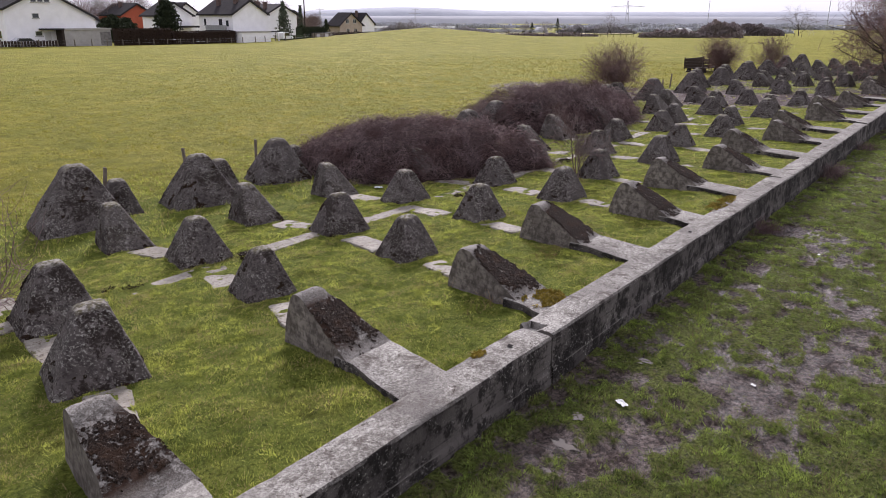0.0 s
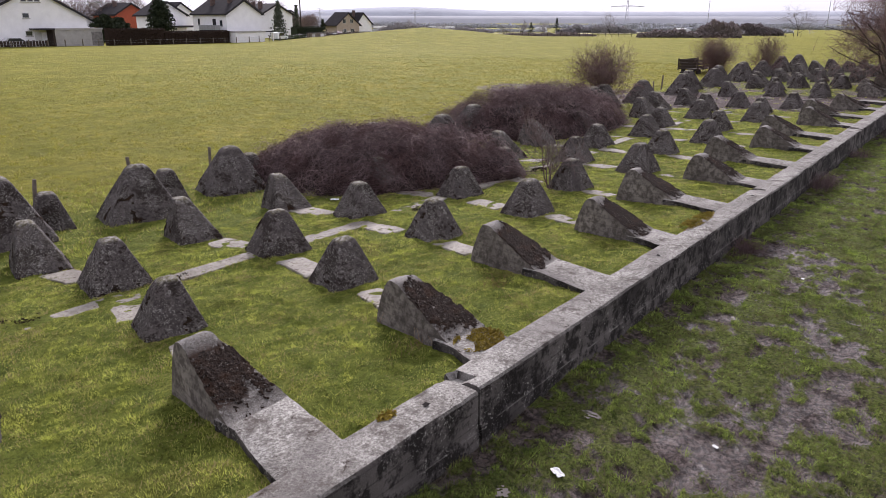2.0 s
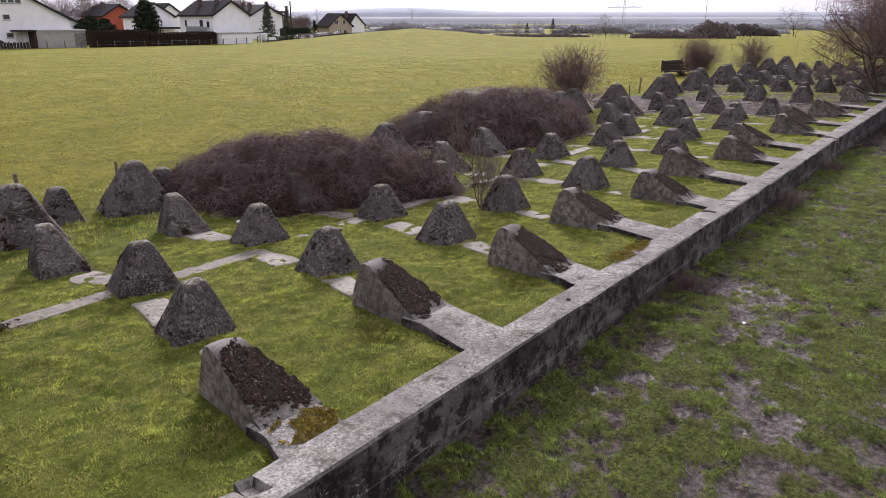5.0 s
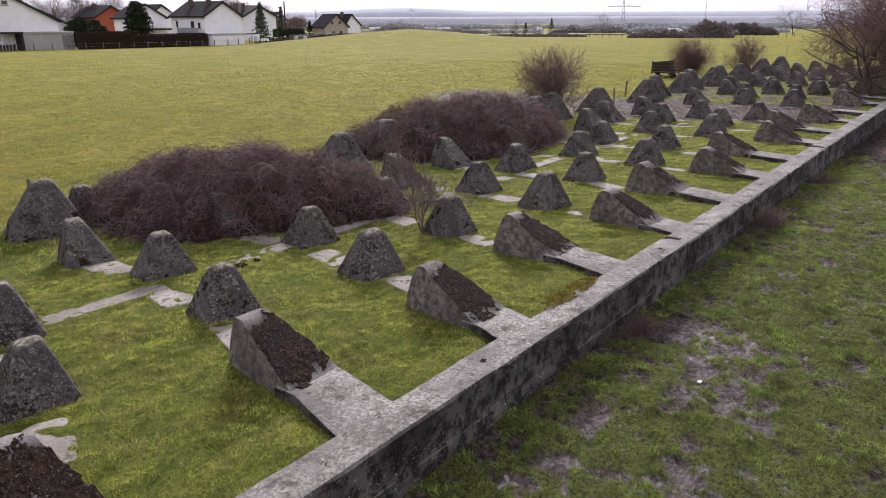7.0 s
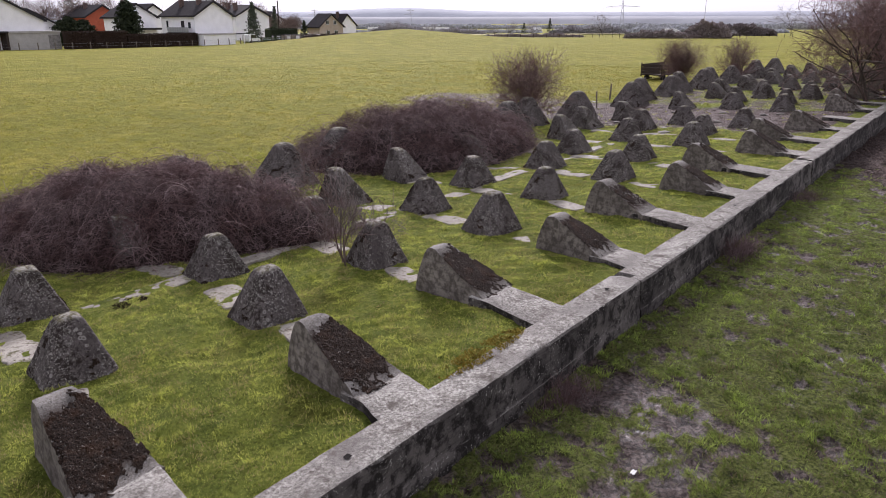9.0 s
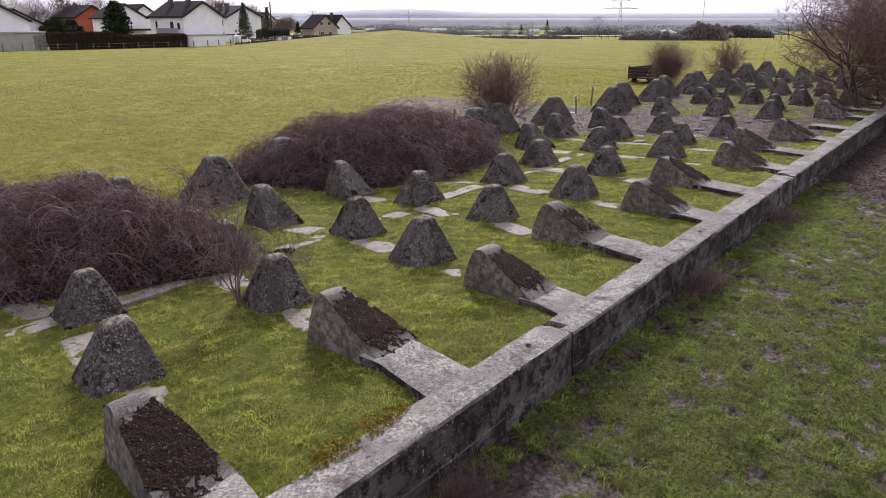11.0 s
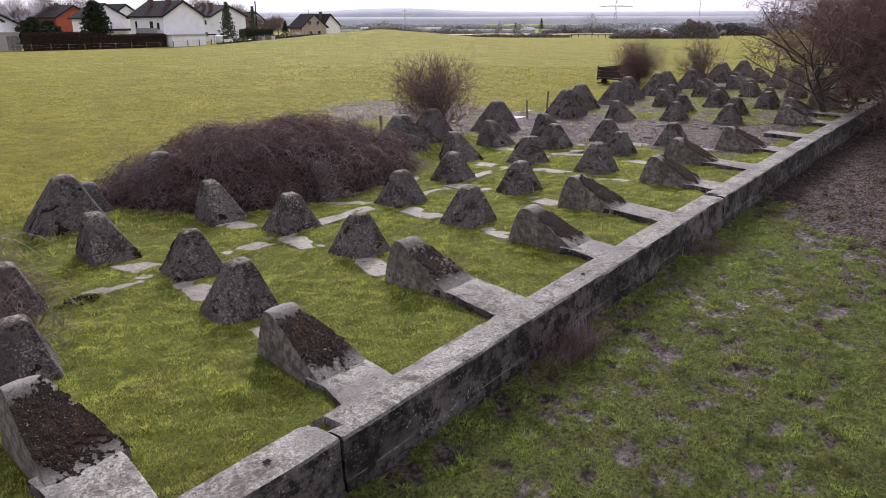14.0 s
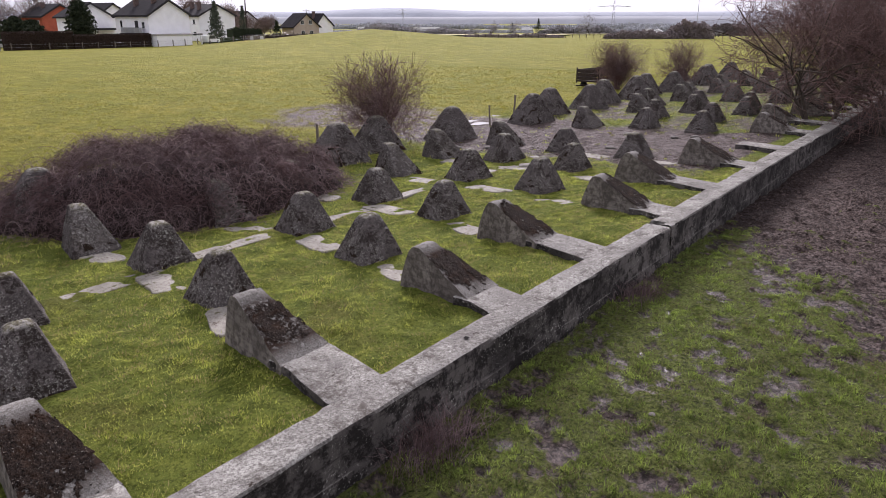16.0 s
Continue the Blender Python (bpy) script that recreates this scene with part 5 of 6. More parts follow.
for i, (x, y, h) in enumerate(((132, 158, 8.5), (137, 166, 9.5), (143, 165, 8.0), (150, 172, 7.5), (158, 178, 8.0), (163, 186, 8.5), (128, 172, 9.0), (60, 172, 9.0), (66, 168, 8.5), (90, 185, 10.0), (110, 172, 9.0), (168, 192, 7.0), (200, 205, 7.0), (205, 200, 5.0))):
    tree(x, y, h, 0.75, 100 + i, "leafless garden tree behind the houses", (0, 0), 1, 3, 5, 0.18, WOOD_NEAR, "garden_tree", 0.02)


# ---------------------------------------------------------------- meadow fence, cars
frng = random.Random(2)
fence = thing("wire_fence", "row of pale timber posts with wire along the meadow", "fence")
fx = 45.5
fposts = []
while fx < 128:
    fy = 124.2 - 0.02 * (fx - 45) if fx < 92 else 122.9 + (fx - 92) * 0.09
    b = gz(fx, fy)
    post = part("post", box_bm(fx - 0.07, fy - 0.07, b - 0.3, fx + 0.07, fy + 0.07, b + 1.15 + frng.uniform(-0.1, 0.1), 0.015), TIMBER, fence)
    fposts.append((fx, fy, b))
    fx += 2.9 + frng.uniform(-0.2, 0.2)
for lvl in (0.5, 0.95):
    part("wire", tubes("wire", np.array([[(x, y - 0.08, b + lvl) for x, y, b in fposts]]), np.full((1, len(fposts)), 0.008), METAL), None, fence)
lat = thing("lattice_fence", "dark wooden lattice fence beside the white house", "fence")
for i in range(24):
    x = 43.0 + i * 0.5
    part("slat", box_bm(x - 0.2, 125.0, gz(x, 125) + 0.1, x + 0.2, 125.05, gz(x, 125) + 1.0 + 0.06 * (i % 2)), DARKWOOD, lat)


def car(label, x, y, z, turn, length, height, paint_mat, van=False):
    c = thing("car", label, "car", pose(x, y, z, 0, 0, turn))
    L, H = length / 2, height
    prof = [(-L, 0.32), (L, 0.32), (L, 0.72), (L * 0.93, 0.86), (L * 0.52, 0.95), (L * 0.18, H - 0.05), (-L * 0.60, H), (-L * 0.93, 0.98 if not van else H - 0.12), (-L, 0.85)]
    bm = prism_bm(prof, -0.86, 0.86)
    bmesh.ops.bevel(bm, geom=bm.edges[:], offset=0.06, segments=2, affect="EDGES")
    part("body", bm, paint_mat, c)
    for sgn in (-1, 1):
        part("side_window", prism_bm([(-L * 0.72, 0.98), (L * 0.40, 0.98), (L * 0.14, H - 0.12), (-L * 0.58, H - 0.10)], sgn * 0.865 - 0.01, sgn * 0.865 + 0.01), GLASS, c)
    for wx in (-L * 0.62, L * 0.62):
        for sgn in (-1, 1):
            bm = bmesh.new()
            bmesh.ops.create_cone(bm, cap_ends=True, segments=20, radius1=0.32, radius2=0.32, depth=0.2, matrix=Matrix.Translation((wx, sgn * 0.82, 0.32)) @ Matrix.Rotation(radians(90), 4, "X"))
            w = part("wheel", bm, RUBBER, c)
            bm = bmesh.new()
            bmesh.ops.create_cone(bm, cap_ends=True, segments=14, radius1=0.19, radius2=0.17, depth=0.03, matrix=Matrix.Translation((wx, sgn * 0.93, 0.32)) @ Matrix.Rotation(radians(90), 4, "X"))
            part("rim", bm, METAL, w)
    return c


car("silver estate car parked beside the white house", 50.7, 127.2, gz(50.7, 127.2), 0, 4.7, 1.5, SILVER)
car("white van parked beside the carport", 105.0, 126.0, gz(105, 126), 20, 4.5, 1.75, PALE, True)

# street lamp and wooden pole among the houses
sl = thing("street_lamp", "thin grey street lamp behind the garage", "street lamp")
part("pole", tubes("pole", np.array([[(66.0, 140.0, -1.2), (66.0, 140.0, 2.5), (66.0, 140.0, 5.0)]]), np.full((1, 3), 0.06), METAL, 8), None, sl)
part("lamp_head", box_bm(65.3, 139.9, 4.95, 66.1, 140.1, 5.1, 0.02), METAL, sl)
tp = thing("utility_pole", "tall wooden utility pole behind garden trees", "utility pole")
part("pole", tubes("pole", np.array([[(138.0, 156.0, -1.6), (138.0, 156.0, 4.0), (138.0, 156.0, 8.4)]]), np.full((1, 3), 0.16), DARKWOOD, 8), None, tp)


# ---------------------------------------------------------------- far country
# Haze of distance is put into these four base colours.
HAZE1 = leaf_material("haze_tinted_twigs", (0.27, 0.255, 0.265), (0.34, 0.325, 0.335))
HAZE4 = leaf_material("haze_paled_twigs", (0.42, 0.43, 0.455), (0.46, 0.47, 0.495))
HAZE2 = plain("haze_painted_hill", (0.34, 0.36, 0.40), 1.0, 0.01, 0.10)
HAZE3 = plain("haze_painted_plain", (0.31, 0.32, 0.34), 1.0, 0.01, 0.14)
STRAW = plain("winter_field", (0.46, 0.42, 0.20), 1.0, 0.02, 0.10)


def far_wood(name, label, x0, y0, x1, y1, depth, height, n, seed, mat, size):
    r = np.random.RandomState(seed)
    f, g = r.rand(n), r.rand(n) - 0.5
    L = math.hypot(x1 - x0, y1 - y0)
    nx, ny = -(y1 - y0) / L, (x1 - x0) / L
    x, y = x0 + (x1 - x0) * f + nx * g * depth, y0 + (y1 - y0) * f + ny * g * depth
    crown = height * (0.45 + 0.95 * (fbm(f * L, np.zeros(n), L / 16, seed, 5) - 0.1))
    crown = crown * np.sin(np.pi * np.clip(f, 0.01, 0.99)) ** 0.4
    z = ground_z(x, y) + crown * r.rand(n) ** 0.7
    return tagged(new(name, clumps(name, np.stack([x, y, z], 1), size * r.uniform(0.5, 1.3, n), mat, seed)), label, "woods", kind="stuff")


MIDWOOD = leaf_material("brown_far_wood", (0.135, 0.115, 0.115), (0.19, 0.165, 0.165))
DARKHEDGE = leaf_material("bare_brown_hedge", (0.190, 0.158, 0.152), (0.27, 0.23, 0.22))


def az_point(az, d):
    a = radians(az)
    return -5.7 + d * math.cos(a), -4.4 + d * math.sin(a)


def garden_crowns(label, x0, y0, x1, y1, trees, low, high, seed, twigs=1100):
    """Bare garden trees, each a trunk and a rounded crown of fine twigs."""
    r = np.random.RandomState(seed)
    for i in range(trees):
        f = (i + r.uniform(0.2, 0.8)) / trees
        x, y = x0 + (x1 - x0) * f + r.normal(0, 1.5), y0 + (y1 - y0) * f + r.normal(0, 2.0)
        h = r.uniform(low, high)
        w = h * r.uniform(0.30, 0.42)
        ob = thing("garden_tree", label, "tree", Matrix.Translation((x, y, gz(x, y))))
        path = np.array([[(0, 0, -0.3), (r.normal(0, 0.1), r.normal(0, 0.1), h * 0.3), (r.normal(0, 0.3), r.normal(0, 0.3), h * 0.8)]])
        part("trunk", tubes("trunk", path, np.array([[0.22, 0.16, 0.05]]), BARK, 6), None, ob)
        d = r.normal(0, 1, (twigs, 3))
        d /= np.linalg.norm(d, axis=1, keepdims=True)
        q = d * (r.rand(twigs) ** 0.45)[:, None] * np.array([w, w, h * 0.40]) + np.array([0, 0, h * 0.60])
        way = d * 0.8 + r.normal(0, 0.35, (twigs, 3)) + np.array([0, 0, 0.5])
        p = np.stack([q - way * 0.5, q + way * r.uniform(0.3, 0.9, twigs)[:, None]], 1)
        part("crown", tubes("crown", p, np.stack([np.full(twigs, 0.035), np.full(twigs, 0.015)], 1), WOOD_NEAR), None, ob)


garden_crowns("leafless red-brown tree behind the village houses", 126, 168, 168, 194, 9, 7.5, 11.0, 192)
garden_crowns("leafless red-brown tree behind the village houses", 168, 198, 194, 210, 4, 5.5, 8.0, 190)
garden_crowns("leafless brown tree behind the village houses", 58, 172, 112, 192, 9, 8.0, 11.5, 193)
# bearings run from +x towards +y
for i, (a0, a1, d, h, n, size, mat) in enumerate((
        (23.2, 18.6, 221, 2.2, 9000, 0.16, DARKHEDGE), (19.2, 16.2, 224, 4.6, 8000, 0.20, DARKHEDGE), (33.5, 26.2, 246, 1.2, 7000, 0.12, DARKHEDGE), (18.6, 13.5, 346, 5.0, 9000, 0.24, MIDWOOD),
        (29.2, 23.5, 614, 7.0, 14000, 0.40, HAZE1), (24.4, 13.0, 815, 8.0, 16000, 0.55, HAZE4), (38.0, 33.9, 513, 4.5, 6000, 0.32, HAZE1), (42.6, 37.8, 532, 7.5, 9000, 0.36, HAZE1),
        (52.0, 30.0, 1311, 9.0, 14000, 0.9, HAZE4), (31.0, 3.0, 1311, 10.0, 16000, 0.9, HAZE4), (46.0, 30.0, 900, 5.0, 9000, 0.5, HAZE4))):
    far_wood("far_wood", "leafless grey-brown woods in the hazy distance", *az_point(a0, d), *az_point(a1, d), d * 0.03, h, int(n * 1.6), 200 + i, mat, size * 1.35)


def ridge(name, label, a0, a1, d, z0, z1, seed, mat, peak=None):
    """A low wooded ridge far off, as a long rounded bank."""
    n = 160
    V = []
    for i in range(n + 1):
        az = a0 + (a1 - a0) * i / n
        top = z1 * (0.8 + 0.3 * float(fbm(np.array([i * 1.0]), np.array([0.0]), 24, seed, 4)[0]))
        if peak:
            top += peak[1] * math.exp(-((az - peak[0]) / peak[2]) ** 2)
        for dd, z in ((d, z0 - 30), (d * 1.03, z0 + (top - z0) * 0.6), (d * 1.07, top), (d * 1.14, z0)):
            x, y = az_point(az, dd)
            V.append((x, y, z))
    return tagged(new(name, mesh_of(name, V, grid_faces(n + 1, 4), mat, True)), label, "hills", kind="structure")


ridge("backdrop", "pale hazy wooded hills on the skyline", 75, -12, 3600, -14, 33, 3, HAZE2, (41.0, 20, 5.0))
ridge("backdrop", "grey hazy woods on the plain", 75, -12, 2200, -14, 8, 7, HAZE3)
# pale winter fields beyond the meadow
for i, (a0, a1, d0, d1) in enumerate(((36.5, 26.6, 340, 520), (28.0, 23.7, 430, 560), (47.0, 36.0, 620, 800), (24.0, 15.0, 640, 760))):
    P = []
    for j in range(9):
        az = a0 + (a1 - a0) * j / 8
        for d in (d0, d1):
            x, y = az_point(az, d)
            P.append((x, y, gz(x, y) + 0.6))
    tagged(new("field", mesh_of("field", P, grid_faces(9, 2), STRAW)), "pale straw-coloured winter field far off", "field", kind="structure")
# barns and polytunnels
for az, d, w, hh in ((42.3, 1000, 26, 6.0), (37.9, 1000, 36, 6.0), (30.4, 900, 14, 6.0)):
    x, y = az_point(az, d)
    b = thing("barn", "long pale-roofed farm building far off", "barn", pose(x, y, gz(x, y), 0, 0, az + 90))
    part("wall", box_bm(-w / 2, -5, -1, w / 2, 5, hh * 0.55), GREYWALL, b)
    part("roof", prism_bm([(-w / 2 - 0.5, hh * 0.56), (w / 2 + 0.5, hh * 0.56), (w / 2 - 1.0, hh), (-w / 2 + 1.0, hh)], -5.5, 5.5), RENDER_W, b)
for i, (az, off) in enumerate(((20.4, -20), (20.0, -16))):
    x, y = az_point(az, 262 + off)
    t = thing("polytunnel", "low white plastic polytunnel beside a hedge", "polytunnel", pose(x, y, gz(x, y), 0, 0, az + 90))
    part("cover", prism_bm([(-4.0 + 8.0 * j / 12, 2.6 * math.sin(math.pi * j / 12) - 0.1) for j in range(13)], -3, 3), FRAME, t)


def pylon(x, y, height, label, arm, turn):
    p = thing("pylon", label, "pylon", pose(x, y, gz(x, y), 0, 0, turn))
    segs = []

    def bar(a, b, r=0.10):
        segs.append((a, b, r))
    lv = [0, 0.22, 0.42, 0.60, 0.76, 0.9, 1.0]
    wid = [2.6, 2.0, 1.5, 1.1, 0.8, 0.55, 0.15]
    for i in range(len(lv) - 1):
        z0, z1, a, b = lv[i] * height, lv[i + 1] * height, wid[i], wid[i + 1]
        c0, c1 = [(a, a), (-a, a), (-a, -a), (a, -a)], [(b, b), (-b, b), (-b, -b), (b, -b)]
        for j in range(4):
            bar((*c0[j], z0), (*c1[j], z1), 0.20)
            bar((*c0[j], z0), (*c1[(j + 1) % 4], z1), 0.11)
            bar((*c0[(j + 1) % 4], z0), (*c1[j], z1), 0.11)
    for s, z, arm in ((-1, 0.72 * height, arm), (1, 0.72 * height, arm), (-1, 0.93 * height, arm * 0.6), (1, 0.93 * height, arm * 0.6)):
        bar((0.6 * s, 0, z), (arm * s, 0, z), 0.24)
        bar((0.6 * s, 0, z + 1.6), (arm * s, 0, z), 0.16)
        for f in (0.3, 0.6, 0.95):
            bar((arm * s * f, 0, z), (arm * s * f, 0, z - 1.4), 0.07)
    part("lattice", tubes("lattice", np.array([(a, b) for a, b, _ in segs]), np.array([(r, r) for _, _, r in segs]), METAL, 4), None, p)
    return p


pylon(826, 369, 40, "steel lattice electricity pylon beyond the meadow", 19.0, 114)
x, y = az_point(39.9, 1500)
pylon(x, y, 34, "distant steel electricity pylon in haze", 12.0, 130)
x, y = az_point(47.0, 1500)
pylon(x, y, 34, "distant steel electricity pylon in haze", 12.0, 130)
for az, d, h in ((18.55, 1500, 62), (10.9, 1200, 50)):
    x, y = az_point(az, d)
    m = thing("mast", "thin radio mast on the horizon", "mast")
    part("pole", tubes("pole", np.array([[(x, y, gz(x, y)), (x, y, gz(x, y) + h)]]), np.full((1, 2), 0.45), METAL, 6), None, m)
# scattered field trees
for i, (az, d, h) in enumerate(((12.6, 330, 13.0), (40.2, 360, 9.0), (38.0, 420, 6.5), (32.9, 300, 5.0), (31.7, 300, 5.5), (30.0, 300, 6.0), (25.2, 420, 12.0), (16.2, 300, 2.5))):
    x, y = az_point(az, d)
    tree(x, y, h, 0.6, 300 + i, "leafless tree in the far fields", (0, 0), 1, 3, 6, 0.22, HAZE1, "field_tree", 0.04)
for i, (az, d, h, w) in enumerate(((29.2, 560, 11, 5.0), (31.1, 560, 8, 4.5))):
    x, y = az_point(az, d)
    conifer("dark conifer in the far woods", x, y, gz(x, y), h, w, 1200, 320 + i)
# fence line where the meadow ends
ff = thing("field_fence", "thin post fence where the meadow ends", "fence")
for j in range(46):
    az = 33.5 - j * 0.47
    d = 232 + 0.2 * j
    x, y = az_point(az, d)
    part("post", box_bm(x - 0.05, y - 0.05, gz(x, y) - 0.3, x + 0.05, y + 0.05, gz(x, y) + 1.1), DARKWOOD, ff)


# ---------------------------------------------------------------- posts, trailer
def post(x, y, h, lean, seed, label="weathered grey fence post at the meadow edge"):
    me = bpy.data.meshes.new("fence_post")
    bm = box_bm(-0.035, -0.035, -0.3, 0.035, 0.035, h, 0.008)
    bm.to_mesh(me)
    bm.free()
    me.materials.append(TIMBER)
    ob = new("fence_post", me)
    ob.matrix_world = pose(x, y, gz(x, y), lean, lean * 0.6, seed * 31)
    return tagged(ob, label, "fence post", "old meadow fence posts")


for i, (x, y, h, lean) in enumerate(((2.75, 12.6, 1.05, 7), (5.55, 13.3, 1.05, -3), (7.85, 13.25, 1.0, 2), (27.8, 12.5, 1.1, -2), (37.6, 12.4, 0.85, 4), (40.8, 13.2, 0.9, -3))):
    post(x, y, h, lean, i)

tr = thing("farm_trailer", "old dark wooden farm trailer beside a bush", "trailer", pose(58.0, 17.0, gz(58.0, 17.0) - 0.22, 0, 0, -5) @ Matrix.Scale(0.78, 4))
for i in range(3):
    part("side_board", box_bm(-2.3, -1.02, 0.86 + i * 0.30, 2.3, -0.96, 1.12 + i * 0.30, 0.01), DARKWOOD, tr)
    part("side_board", box_bm(-2.3, 0.96, 0.86 + i * 0.30, 2.3, 1.02, 1.12 + i * 0.30, 0.01), DARKWOOD, tr)
    part("end_board", box_bm(-2.36, -0.95, 0.86 + i * 0.30, -2.30, 0.95, 1.12 + i * 0.30, 0.01), DARKWOOD, tr)
part("bed", box_bm(-2.35, -1.0, 0.70, 2.35, 1.0, 0.82, 0.01), DARKWOOD, tr)
for x, y in ((-2.3, -1.05), (-0.8, -1.05), (0.8, -1.05), (2.3, -1.05), (-2.3, 1.05), (2.3, 1.05)):
    part("stake", box_bm(x - 0.05, y - 0.04, 0.6, x + 0.05, y + 0.04, 1.85), DARKWOOD, tr)
part("drawbar", box_bm(-4.0, -0.06, 0.46, -2.2, 0.06, 0.56), DARKWOOD, tr)
for x in (-1.5, 1.5):
    for y in (-0.85, 0.85):
        bm = bmesh.new()
        bmesh.ops.create_cone(bm, cap_ends=True, segments=20, radius1=0.38, radius2=0.38, depth=0.2, matrix=Matrix.Translation((x, y, 0.36)) @ Matrix.Rotation(radians(90), 4, "X"))
        part("wheel", bm, RUBBER, tr)


# ---------------------------------------------------------------- puddles
def water_material():
    m, t, b = material("muddy_water")
    b.inputs["Base Color"].default_value = (0.10, 0.085, 0.07, 1)
    b.inputs["Roughness"].default_value = 0.03
    b.inputs["Specular IOR Level"].default_value = 0.5
    b.inputs["IOR"].default_value = 1.33
    bump(t, b, noise_tex(t, coords(t), 9, 3), 0.06, 0.01)
    return m


WATER = water_material()


def puddle(x, y, w, d, turn, seed, lift=0.016, label="small muddy puddle reflecting the white sky"):
    """Shallow water standing in hoof prints: a ragged sheet with islands."""
    n = 34
    u, v = np.meshgrid(np.linspace(-0.75, 0.75, n), np.linspace(-0.75, 0.75, n))
    f = fbm(u + seed * 3.1, v + seed, 0.24, int(seed * 10), 4) * 1.5 - 0.85 * np.hypot(u, v) ** 1.3
    wet = f > 0.42
    cells = [c for c in grid_faces(n, n) if wet.ravel()[list(c)].sum() >= 3]
    used = sorted({i for c in cells for i in c})
    at = {i: j for j, i in enumerate(used)}
    V = [(w * u.ravel()[i], d * v.ravel()[i], 0) for i in used]
    ob = new("puddle", mesh_of("puddle", V, [tuple(at[i] for i in c) for c in cells], WATER))
    ob.matrix_world = pose(x, y, min(gz(x + a * w, y + b * d) for a in (-0.3, 0, 0.3) for b in (-0.3, 0, 0.3)) + lift, 0, 0, turn)
    return tagged(ob, label, "puddle")


PUDDLES = [(0.40, -1.30, 0.15, 0.26, 0), (-0.16, -1.42, 0.12, 0.20, 20), (0.95, -1.18, 0.14, 0.12, 10), (2.75, -1.22, 0.12, 0.22, 5), (3.3, -1.05, 0.14, 0.25, 0), (3.9, -0.95, 0.10, 0.15, 0), (6.05, -1.15, 0.35, 0.20, 30),
           (9.9, -1.9, 0.16, 0.10, 10), (10.3, -1.6, 0.10, 0.08, 0), (8.7, -2.2, 0.10, 0.08, 60), (38.4, 13.2, 3.4, 1.5, -20), (40.2, 13.9, 1.2, 0.5, 0), (36.2, 12.4, 0.8, 0.4, 30)]
for i, (x, y, w, d, a) in enumerate(PUDDLES):
    puddle(x, y, w, d, a, i * 1.3 + 0.5)


# ---------------------------------------------------------------- stones and litter
STONE = plain("pale_stone", (0.15, 0.135, 0.12), 0.85, 9.0, 0.3, relief=0.7)
PAPER = plain("white_litter", (0.78, 0.78, 0.76), 0.6, 12.0, 0.06)


def stone(x, y, size, seed, lift=0.0, mat=None, name="stone", label="pale stone lying in the muddy grass", flat=0.6):
    bm = bmesh.new()
    bmesh.ops.create_icosphere(bm, subdivisions=3, radius=size / 2)
    for v in bm.verts:
        p = v.co * (3.0 / size) + Vector((seed * 5.1, 0, 0))
        v.co *= 1 + 0.30 * noise.noise(p * 0.6) + 0.10 * noise.noise(p * 1.7)
        v.co.z *= flat
    me = bpy.data.meshes.new(name)
    bm.to_mesh(me)
    bm.free()
    me.materials.append(mat or STONE)
    ob = new(name, me)
    ob.matrix_world = pose(x, y, gz(x, y) + size * flat * 0.28 + lift, 0, 0, seed * 47)
    return tagged(ob, label, name)


for i, (x, y, s) in enumerate(((14.53, -0.85, 0.10), (17.3, -1.3, 0.12), (16.2, -1.7, 0.10), (18.9, -2.3, 0.14), (22.4, -2.7, 0.16), (4.95, -1.95, 0.10), (5.6, -1.35, 0.09), (7.6, -1.65, 0.08), (6.9, -2.4, 0.12), (13.2, -1.6, 0.08), (20.4, -3.1, 0.12), (25.5, -2.2, 0.14), (3.4, -1.9, 0.08), (9.3, -3.3, 0.10))):
    stone(x, y, s * 0.6, i + 1, -0.012, None, "stone", "pale stone lying in the muddy grass", 0.4)
trng = random.Random(17)
for i in range(12):
    s = trng.uniform(29.2, 36.0)
    y = trng.uniform(2.0, 11.5)
    stone(s + 0.2 * y, y, trng.uniform(0.12, 0.38), i + 30, -0.02, None, "stone", "broken concrete lump half sunk in the track", 0.45)
for i, (x, y) in enumerate(((29.3, 5.6), (31.5, 3.2), (30.8, 6.2))):
    stone(x, y, trng.uniform(0.3, 0.5), i + 70, -0.03, PAD, "concrete_lump", "pale broken concrete lump in trampled grass", 0.25)


EARTH = plain("clodded_earth", (0.125, 0.094, 0.082), 0.9, 14.0, 0.45, relief=0.8)


def clods(label, n, seed, spot):
    """Lumps of trodden earth, uneven eight-sided pieces half sunk in the mud."""
    r = np.random.RandomState(seed)
    x, y = spot(r, n)
    size = 0.010 + 0.038 * r.rand(len(x)) ** 2.4
    dirs = np.array([(1, 0, 0), (0, 1, 0), (-1, 0, 0), (0, -1, 0), (0, 0, 0.8), (0, 0, -0.5)])
    co = dirs[None] * size[:, None, None] * r.uniform(0.6, 1.4, (len(x), 6, 1)) + r.normal(0, 0.12, (len(x), 6, 3)) * size[:, None, None]
    co += np.stack([x, y, ground_z(x, y) + size * 0.2], 1)[:, None]
    f = np.array([(0, 1, 4), (1, 2, 4), (2, 3, 4), (3, 0, 4), (1, 0, 5), (2, 1, 5), (3, 2, 5), (0, 3, 5)])
    tris = (np.arange(len(x))[:, None, None] * 6 + f[None]).reshape(-1, 3)
    return tagged(new("earth_clods", big_mesh("earth_clods", co.reshape(-1, 3), tris, EARTH)), label, "earth clods", kind="stuff")


